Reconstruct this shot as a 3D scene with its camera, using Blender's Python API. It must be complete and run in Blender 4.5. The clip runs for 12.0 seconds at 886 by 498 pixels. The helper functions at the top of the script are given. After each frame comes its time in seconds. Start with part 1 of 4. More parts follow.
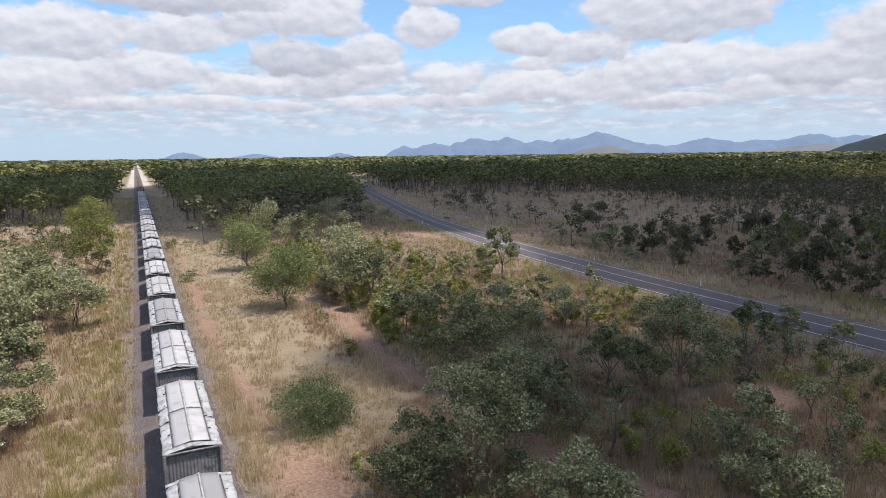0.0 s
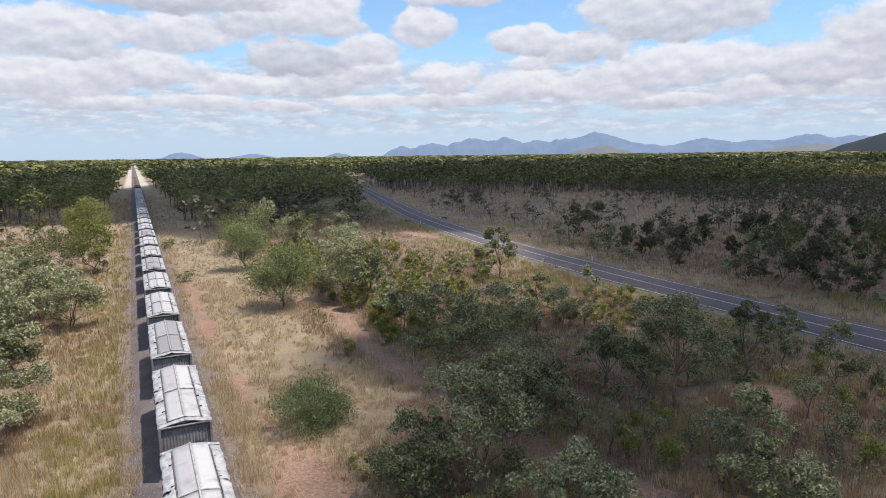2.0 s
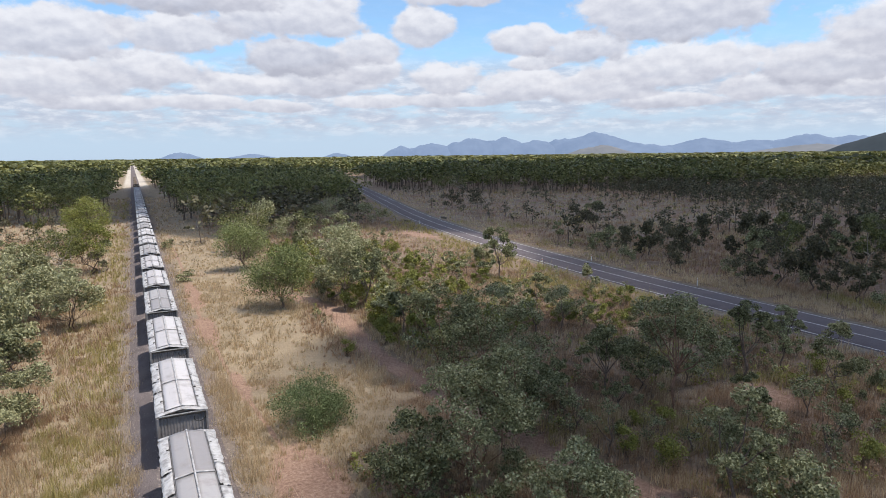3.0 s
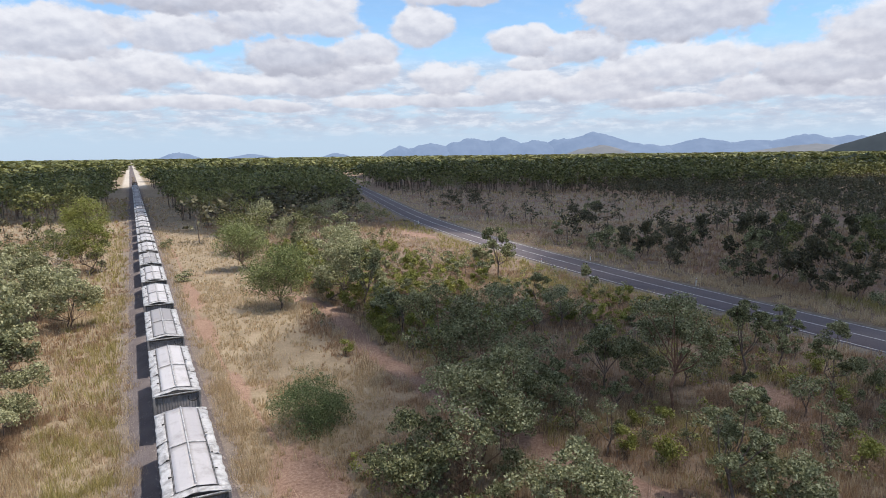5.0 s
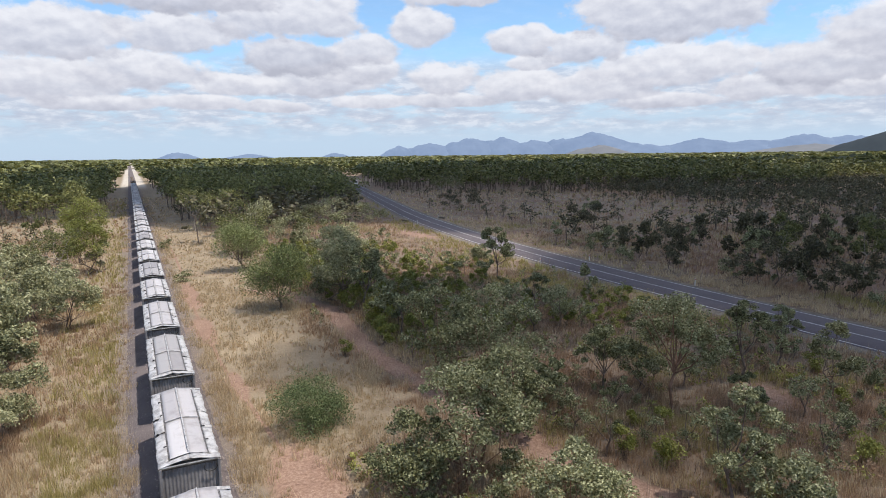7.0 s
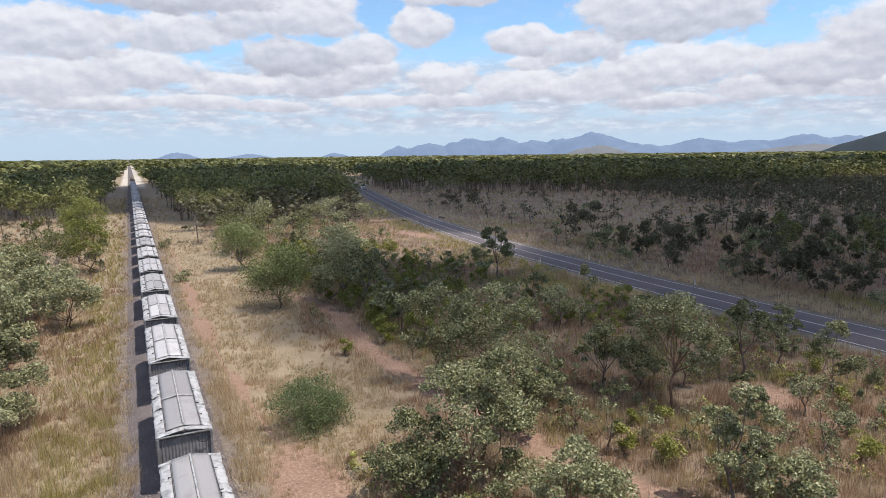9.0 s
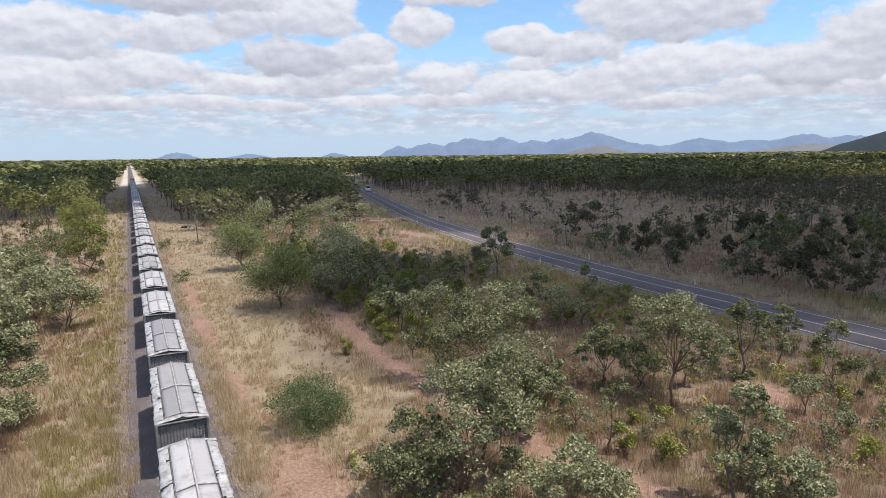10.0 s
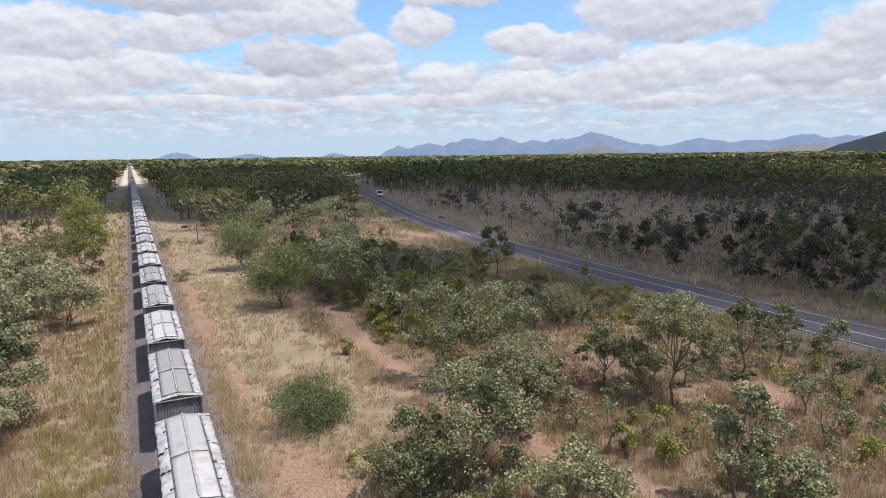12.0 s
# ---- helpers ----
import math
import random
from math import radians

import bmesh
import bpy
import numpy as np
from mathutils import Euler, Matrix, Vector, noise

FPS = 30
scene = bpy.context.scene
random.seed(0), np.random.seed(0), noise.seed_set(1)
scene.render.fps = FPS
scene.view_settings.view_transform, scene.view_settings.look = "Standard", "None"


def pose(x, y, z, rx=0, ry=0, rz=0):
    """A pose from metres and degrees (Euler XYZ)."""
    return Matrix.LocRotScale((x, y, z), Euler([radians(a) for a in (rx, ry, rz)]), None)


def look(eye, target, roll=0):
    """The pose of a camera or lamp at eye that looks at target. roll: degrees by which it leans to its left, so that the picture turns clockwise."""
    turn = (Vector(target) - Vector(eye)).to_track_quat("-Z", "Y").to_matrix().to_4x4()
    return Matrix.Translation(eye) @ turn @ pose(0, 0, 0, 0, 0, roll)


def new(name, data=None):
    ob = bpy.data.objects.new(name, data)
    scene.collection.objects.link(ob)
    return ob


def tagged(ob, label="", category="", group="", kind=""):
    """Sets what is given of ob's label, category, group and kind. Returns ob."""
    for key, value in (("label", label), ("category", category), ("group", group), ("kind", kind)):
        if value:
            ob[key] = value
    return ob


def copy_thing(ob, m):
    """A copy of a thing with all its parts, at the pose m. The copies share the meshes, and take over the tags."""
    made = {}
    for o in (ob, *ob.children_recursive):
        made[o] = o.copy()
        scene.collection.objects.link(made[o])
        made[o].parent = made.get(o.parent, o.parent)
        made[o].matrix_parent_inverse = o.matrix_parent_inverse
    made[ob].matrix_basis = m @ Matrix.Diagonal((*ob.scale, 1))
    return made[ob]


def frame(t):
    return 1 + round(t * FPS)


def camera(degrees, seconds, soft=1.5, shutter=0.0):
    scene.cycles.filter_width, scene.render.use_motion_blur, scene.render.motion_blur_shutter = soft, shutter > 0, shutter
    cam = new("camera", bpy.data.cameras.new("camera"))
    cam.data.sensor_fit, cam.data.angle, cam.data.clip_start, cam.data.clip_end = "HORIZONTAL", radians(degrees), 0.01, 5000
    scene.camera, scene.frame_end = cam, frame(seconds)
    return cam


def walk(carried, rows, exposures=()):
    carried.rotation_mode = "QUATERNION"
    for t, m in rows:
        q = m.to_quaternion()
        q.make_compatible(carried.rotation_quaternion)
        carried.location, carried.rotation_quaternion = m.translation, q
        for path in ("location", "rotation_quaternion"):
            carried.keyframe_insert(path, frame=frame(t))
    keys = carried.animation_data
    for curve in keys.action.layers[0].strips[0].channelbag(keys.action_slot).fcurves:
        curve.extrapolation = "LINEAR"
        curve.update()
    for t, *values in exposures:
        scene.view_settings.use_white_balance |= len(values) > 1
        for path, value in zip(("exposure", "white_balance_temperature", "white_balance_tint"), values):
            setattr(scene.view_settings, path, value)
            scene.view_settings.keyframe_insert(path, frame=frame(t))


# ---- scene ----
cam = camera(70, 12.0, soft=0.9)


def eye_pose(yaw, x=0.0, y=0.0, z=16.7, pitch=-8.48, roll=-0.71):
    """Heading in degrees to the right of the railway line."""
    a, b = radians(yaw), radians(pitch)
    aim = (x + math.sin(a) * math.cos(b), y + math.cos(a) * math.cos(b), z + math.sin(b))
    return look((x, y, z), aim, roll)


# The drone hovers: it turns slightly to the right and sinks a little at the end.
walk(cam, [
    (0.0, eye_pose(25.67)), (0.5, eye_pose(25.72)), (1.0, eye_pose(25.77)), (1.5, eye_pose(25.83)),
    (2.0, eye_pose(25.87)), (2.5, eye_pose(25.91)), (3.0, eye_pose(25.93)), (4.0, eye_pose(25.99)),
    (5.0, eye_pose(26.03)), (6.0, eye_pose(26.07)), (7.0, eye_pose(26.11)), (8.0, eye_pose(26.13, -0.02, 0.01, 16.67)),
    (9.0, eye_pose(26.15, -0.04, 0.02, 16.64)), (10.0, eye_pose(26.16, -0.06, 0.03, 16.60)),
    (11.0, eye_pose(26.16, -0.07, 0.04, 16.58)), (12.0, eye_pose(26.16, -0.08, 0.04, 16.57))])

# ---------------------------------------------------------------- light
SUN = Vector((0.28, -0.31, 1.0)).normalized()
scene.view_settings.exposure = 0.0


class Nodes:
    """Short hand for a node tree."""

    def __init__(self, tree):
        self.tree = tree

    def add(self, kind, **values):
        node = self.tree.nodes.new(kind)
        for key, value in values.items():
            setattr(node, key, value)
        return node

    def put(self, socket, value):
        if isinstance(value, bpy.types.NodeSocket):
            self.tree.links.new(value, socket)
        elif value is not None:
            socket.default_value = value

    def math(self, op, a, b=None, c=None, clamp=False):
        node = self.add("ShaderNodeMath", operation=op, use_clamp=clamp)
        for socket, value in zip(node.inputs, (a, b, c)):
            self.put(socket, value)
        return node.outputs[0]

    def vec(self, op, a, b=None, out=0):
        node = self.add("ShaderNodeVectorMath", operation=op)
        self.put(node.inputs[0], a)
        self.put(node.inputs[1], b)
        return node.outputs[out]

    def noise(self, vector, scale, detail=4.0, rough=0.55):
        node = self.add("ShaderNodeTexNoise")
        self.put(node.inputs["Vector"], vector)
        self.put(node.inputs["Scale"], scale)
        self.put(node.inputs["Detail"], detail)
        self.put(node.inputs["Roughness"], rough)
        return node.outputs["Fac"]

    def span(self, value, lo, hi, a=0.0, b=1.0):
        node = self.add("ShaderNodeMapRange", interpolation_type="SMOOTHSTEP")
        for i, v in enumerate((value, lo, hi, a, b)):
            self.put(node.inputs[i], v)
        return node.outputs[0]

    def mix(self, fac, a, b):
        node = self.add("ShaderNodeMix", data_type="RGBA")
        self.put(node.inputs[0], fac)
        for socket, value in ((node.inputs[6], a), (node.inputs[7], b)):
            self.put(socket, (*value, 1) if isinstance(value, tuple) else value)
        return node.outputs[2]

    def ramp(self, fac, *stops):
        node = self.add("ShaderNodeValToRGB")
        while len(node.color_ramp.elements) < len(stops):
            node.color_ramp.elements.new(0.5)
        for e, (at, colour) in zip(node.color_ramp.elements, stops):
            e.position, e.color = at, (*colour, 1)
        self.put(node.inputs[0], fac)
        return node.outputs[0]


# Cumulus heads: heading and height over the horizon in degrees, half width, half height, whiteness.
CUMULUS = [
    (-4.5, 9.24, 4.6, 1.9, 0.0), (4.1, 9.74, 3.9, 1.6, 0.0), (12.7, 11.60, 5.9, 2.1, 0.05), (3.9, 12.50, 6.5, 1.2, -0.15), (24.4, 10.56, 2.5, 1.5, 0.0),
    (45.3, 11.2, 6.6, 2.5, -0.05), (61.0, 8.60, 4.2, 2.2, 0.0), (33.2, 9.40, 2.5, 1.2, 0.0), (33.9, 7.75, 2.3, 0.65, 0.1), (19.7, 8.85, 2.4, 1.2, 0.0),
    (19.1, 7.30, 3.2, 1.1, 0.05), (13.2, 8.20, 4.2, 1.5, -0.18), (1.4, 6.90, 4.0, 1.5, 0.05), (-4.8, 5.90, 4.6, 1.6, 0.05), (8.6, 5.9, 3.2, 0.8, 0.08),
    (14.6, 6.2, 4.6, 1.2, -0.02), (46.1, 7.0, 6.2, 1.7, 0.08), (56.5, 6.6, 4.4, 1.7, -0.05), (38.6, 8.75, 3.4, 1.2, -0.02), (26.1, 6.50, 2.9, 1.2, 0.05),
    (33.0, 5.9, 3.6, 1.25, 0.08), (39.6, 5.4, 4.4, 1.2, 0.0), (52.5, 5.0, 4.0, 1.0, -0.02), (19.4, 4.6, 3.0, 0.6, 0.05), (56.0, 12.2, 1.9, 0.8, 0.0),
    (27.6, 13.3, 3.9, 0.9, 0.0), (-2.0, 4.3, 4.0, 0.6, 0.0), (5.5, 4.5, 3.6, 0.6, 0.05), (11.5, 4.2, 3.0, 0.5, 0.0), (26.5, 4.7, 3.6, 0.6, 0.0),
    (45.5, 4.2, 4.2, 0.6, -0.05), (60.0, 4.6, 4.0, 0.7, 0.0)]


def make_world():
    world = bpy.data.worlds.new("sky")
    world.use_nodes = True
    scene.world = world
    n = Nodes(world.node_tree)
    n.tree.nodes.clear()
    sky = n.add("ShaderNodeTexSky", sky_type="NISHITA", sun_disc=False, sun_elevation=math.asin(SUN.z),
                sun_rotation=math.atan2(SUN.x, SUN.y), altitude=50.0, air_density=1.0, dust_density=0.3, ozone_density=2.5)
    k = SKY_STRENGTH
    colour = n.vec("MULTIPLY", sky.outputs[0], (0.98 * k, 1.16 * k, 1.26 * k))
    way = n.add("ShaderNodeTexCoord").outputs["Generated"]
    split = n.add("ShaderNodeSeparateXYZ")
    n.put(split.inputs[0], way)
    dx, dy, dz = split.outputs
    az = n.math("MULTIPLY", n.math("ARCTAN2", dx, dy), 57.2958)
    el = n.math("MULTIPLY", n.math("ARCSINE", dz), 57.2958)

    def stretched(times):
        flat = n.add("ShaderNodeCombineXYZ")
        n.put(flat.inputs[0], az)
        n.put(flat.inputs[1], n.math("MULTIPLY", el, times))
        return flat.outputs[0]

    place, thin = stretched(1.5), stretched(3.4)
    billow = n.math("MULTIPLY", n.math("SUBTRACT", n.noise(place, 0.36, 8.0, 0.54), 0.5), 1.7)
    relief = n.math("SUBTRACT", n.noise(place, 0.55, 5.0, 0.5), n.noise(n.vec("ADD", place, (0.25, 0.75, 0.0)), 0.55, 5.0, 0.5))
    # Pale moist air low over the horizon.
    colour = n.mix(n.span(el, 1.0, 10.5, 0.9, 0.0), colour, (0.50, 0.64, 0.84))
    # Small far clouds in thin rows, and a field of cumulus over the rest of the sky.
    low = n.noise(thin, 0.24, 6.0, 0.62)
    band = n.math("MULTIPLY", n.span(el, 0.8, 3.2), n.span(el, 6.4, 9.0, 1.0, 0.1))
    rows = n.math("MULTIPLY", n.span(low, 0.36, 0.56, 0.25, 0.9), band)
    row_tone = n.math("ADD", n.span(n.noise(thin, 0.5, 5.0, 0.6), 0.3, 0.7), n.math("MULTIPLY", relief, 1.0))
    colour = n.mix(rows, colour, n.ramp(row_tone, (0.15, (0.53, 0.585, 0.715)), (0.6, (0.61, 0.66, 0.775)), (0.95, (0.76, 0.795, 0.885))))
    high = n.noise(place, 0.11, 5.0, 0.55)
    colour = n.mix(n.math("MULTIPLY", n.span(high, 0.42, 0.6), n.span(el, 13.5, 18.0)), colour, (0.74, 0.755, 0.80))
    # The heads, far ones first: bright above, greyer flat undersides.
    for a, e, ra, re, pale in sorted(CUMULUS, key=lambda c: c[1] - c[3]):
        u = n.math("DIVIDE", n.math("SUBTRACT", az, a), ra)
        v = n.math("DIVIDE", n.math("SUBTRACT", el, e), re)
        sag = n.math("MULTIPLY", n.math("MINIMUM", v, 0.0), 1.25)
        w = n.math("ADD", n.math("MAXIMUM", v, 0.0), sag)
        d = n.math("SQRT", n.math("ADD", n.math("MULTIPLY", u, u), n.math("MULTIPLY", w, w)))
        mask = n.span(n.math("ADD", d, billow), 0.98, 1.34, 0.96, 0.0)
        tone = n.math("ADD", n.math("MULTIPLY", n.math("MAXIMUM", n.math("MINIMUM", v, 1.0), -1.0), 0.30), n.math("MULTIPLY", relief, 0.85))
        tone = n.math("ADD", tone, 0.60 + pale, clamp=True)
        colour = n.mix(mask, colour, n.ramp(tone, (0.10, (0.47, 0.49, 0.585)), (0.45, (0.615, 0.635, 0.73)), (0.92, (0.86, 0.87, 0.93))))
    back = n.add("ShaderNodeBackground")
    n.put(back.inputs[0], colour)
    out = n.add("ShaderNodeOutputWorld")
    n.tree.links.new(back.outputs[0], out.inputs[0])


SKY_STRENGTH = 0.15
make_world()
sun_lamp = bpy.data.lights.new("sun", "SUN")
sun_lamp.energy, sun_lamp.angle, sun_lamp.color = 5.0, radians(0.5), (1.0, 0.93, 0.83)
sun_object = new("sun", sun_lamp)
sun_object.matrix_world = look(SUN * 900, (0, 0, 0))

# ---------------------------------------------------------------- materials


def material(name, paint, rough=0.8, metal=0.0, bump=0.0, bump_scale=8.0, sheen=0.0):
    """paint(n, place) gives a colour or a colour socket."""
    mat = bpy.data.materials.new(name)
    mat.use_nodes = True
    n = Nodes(mat.node_tree)
    bsdf = n.tree.nodes["Principled BSDF"]
    place = n.add("ShaderNodeNewGeometry").outputs["Position"] if not sheen else n.add("ShaderNodeTexCoord").outputs["Object"]
    colour = paint(n, place)
    n.put(bsdf.inputs["Base Color"], (*colour, 1) if isinstance(colour, tuple) else colour)
    bsdf.inputs["Roughness"].default_value, bsdf.inputs["Metallic"].default_value = rough, metal
    bsdf.inputs["Specular IOR Level"].default_value = 0.3
    if bump:
        b = n.add("ShaderNodeBump")
        b.inputs["Strength"].default_value = bump
        b.inputs["Distance"].default_value = 0.1
        n.put(b.inputs["Height"], n.noise(place, bump_scale, 5.0))
        n.put(bsdf.inputs["Normal"], b.outputs[0])
    return mat


def foliage(name, dark, mid, light, through_light=0.22):
    """Leaves: each leaf and each tree differs a little."""
    mat = bpy.data.materials.new(name)
    mat.use_nodes = True
    n = Nodes(mat.node_tree)
    bsdf = n.tree.nodes["Principled BSDF"]
    leaf = n.add("ShaderNodeNewGeometry").outputs["Random Per Island"]
    tree = n.add("ShaderNodeObjectInfo").outputs["Random"]
    mixed = n.math("ADD", n.math("MULTIPLY", leaf, 0.75), n.math("MULTIPLY", tree, 0.25))
    colour = n.ramp(mixed, (0.05, dark), (0.5, mid), (0.95, light))
    n.put(bsdf.inputs["Base Color"], colour)
    bsdf.inputs["Roughness"].default_value = 0.5
    bsdf.inputs["Specular IOR Level"].default_value = 0.35
    glow = n.add("ShaderNodeBsdfTranslucent")
    n.put(glow.inputs[0], colour)
    mixer = n.add("ShaderNodeMixShader")
    mixer.inputs[0].default_value = through_light
    n.tree.links.new(bsdf.outputs[0], mixer.inputs[1])
    n.tree.links.new(glow.outputs[0], mixer.inputs[2])
    n.tree.links.new(mixer.outputs[0], n.tree.nodes["Material Output"].inputs[0])
    return mat


# Bare patches of earth: x, y, half width, half length.
BARE = [(7.0, 30.5, 2.0, 5.0), (19.8, 29.5, 1.6, 3.0), (5.6, 82.0, 1.0, 9.0), (5.4, 65.0, 1.1, 6.0), (38.5, 27.5, 1.8, 2.6), (6.0, 47.0, 0.6, 4.0),
        (53.5, 122.0, 2.6, 9.0)]
# A red dirt track through the bush, and a faint one beside the line: x, y from bend to bend, half width.
TRACKS = [([(12.5, 82.0), (16.8, 75.5), (18.7, 68.0), (18.5, 60.0), (17.5, 51.0), (17.9, 43.0), (18.6, 35.0), (20.2, 27.0), (22.5, 20.0)], 1.05),
          ([(7.4, 24.0), (6.6, 36.0), (5.6, 52.0), (5.3, 74.0), (5.8, 100.0), (6.0, 150.0)], 0.15)]


def bare_amount(x, y):
    best = np.zeros_like(x)
    for cx, cy, rx, ry in BARE:
        best = np.maximum(best, 1.35 - np.hypot((x - cx) / rx, (y - cy) / ry))
    for bends, half in TRACKS:
        for (ax, ay), (bx, by) in zip(bends, bends[1:]):
            lx, ly = bx - ax, by - ay
            k = np.clip(((x - ax) * lx + (y - ay) * ly) / (lx * lx + ly * ly), 0, 1)
            best = np.maximum(best, 1.45 - np.hypot(x - ax - lx * k, y - ay - ly * k) / half)
    return np.clip(best, 0, 1)


def ground_paint(n, place):
    split = n.add("ShaderNodeSeparateXYZ")
    n.put(split.inputs[0], place)
    x, y, _ = split.outputs
    big, mid, fine = n.noise(place, 0.035, 4.0), n.noise(place, 0.35, 5.0), n.noise(place, 5.0, 7.0, 0.8)
    straw = n.ramp(n.math("ADD", n.math("MULTIPLY", fine, 0.6), n.math("MULTIPLY", mid, 0.4)),
                   (0.32, (0.15, 0.114, 0.078)), (0.5, (0.262, 0.206, 0.142)), (0.70, (0.41, 0.335, 0.238)))
    litter = n.ramp(n.math("ADD", n.math("MULTIPLY", fine, 0.6), n.math("MULTIPLY", mid, 0.4)),
                    (0.3, (0.092, 0.062, 0.047)), (0.52, (0.175, 0.122, 0.09)), (0.75, (0.28, 0.20, 0.148)))
    east = n.math("ADD", x, n.math("MULTIPLY", n.math("SUBTRACT", big, 0.5), 30.0))
    wood = n.math("MULTIPLY", n.span(east, 12.0, 22.0), n.span(mid, 0.35, 0.6, 0.95, 0.6))
    colour = n.mix(wood, straw, litter)
    # pale open flat on the other side of the road
    open_flat = n.math("MULTIPLY", n.math("MULTIPLY", n.span(x, 60, 72), n.span(big, 0.33, 0.48)), n.span(y, 60, 100))
    colour = n.mix(n.math("MULTIPLY", open_flat, 0.95), colour, straw)
    off = n.math("ADD", n.math("ABSOLUTE", n.math("SUBTRACT", x, 1.1)), n.math("MULTIPLY", n.math("SUBTRACT", mid, 0.5), 3.0))
    colour = n.mix(n.span(off, 2.6, 4.6, 0.8, 0.0), colour, n.mix(fine, (0.10, 0.085, 0.08), (0.27, 0.22, 0.19)))
    # pale gravelled formation where the line runs on over the plain, sunlight painted in
    sunlit_bed = n.math("MULTIPLY", n.span(y, 360, 470), n.span(n.math("ABSOLUTE", n.math("SUBTRACT", x, 1.4)), 5.5, 8.0, 0.95, 0.0))
    colour = n.mix(sunlit_bed, colour, n.mix(mid, (0.42, 0.37, 0.32), (0.62, 0.57, 0.51)))
    earth = n.ramp(n.math("ADD", n.math("MULTIPLY", fine, 0.8), n.math("MULTIPLY", mid, 0.2)),
                   (0.34, (0.135, 0.077, 0.057)), (0.5, (0.262, 0.166, 0.124)), (0.66, (0.41, 0.30, 0.23)))
    bare = None
    for cx, cy, rx, ry in BARE:
        u = n.math("DIVIDE", n.math("SUBTRACT", x, cx), rx)
        v = n.math("DIVIDE", n.math("SUBTRACT", y, cy), ry)
        m = n.math("SUBTRACT", 1.25, n.math("SQRT", n.math("ADD", n.math("MULTIPLY", u, u), n.math("MULTIPLY", v, v))))
        bare = m if bare is None else n.math("MAXIMUM", bare, m)
    for bends, half in TRACKS:
        for (ax, ay), (bx, by) in zip(bends, bends[1:]):
            lx, ly = bx - ax, by - ay
            px, py = n.math("SUBTRACT", x, ax), n.math("SUBTRACT", y, ay)
            k = n.math("ADD", n.math("MULTIPLY", px, lx / (lx * lx + ly * ly)), n.math("MULTIPLY", py, ly / (lx * lx + ly * ly)), clamp=True)
            u = n.math("SUBTRACT", px, n.math("MULTIPLY", k, lx))
            v = n.math("SUBTRACT", py, n.math("MULTIPLY", k, ly))
            d = n.math("SQRT", n.math("ADD", n.math("MULTIPLY", u, u), n.math("MULTIPLY", v, v)))
            bare = n.math("MAXIMUM", bare, n.math("SUBTRACT", 1.3, n.math("DIVIDE", d, half)))
    bare = n.math("ADD", bare, n.math("MULTIPLY", n.math("SUBTRACT", mid, 0.5), 1.2))
    soil = n.noise(place, 0.12, 4.0)
    red = n.math("MULTIPLY", n.span(soil, 0.56, 0.68), 0.6)
    # redder, barer soil in the scrub on the other side of the road
    red = n.math("MAXIMUM", red, n.math("MULTIPLY", n.math("MULTIPLY", n.span(soil, 0.42, 0.58), n.span(x, 66, 74)), 0.75))
    return n.mix(n.math("MAXIMUM", n.span(bare, 0.05, 0.5), red), colour, earth)


def two_tone(lo, hi, scale, lo_at=0.35, hi_at=0.68):
    return lambda n, place: n.ramp(n.noise(place, scale, 6.0, 0.65), (lo_at, lo), (hi_at, hi))


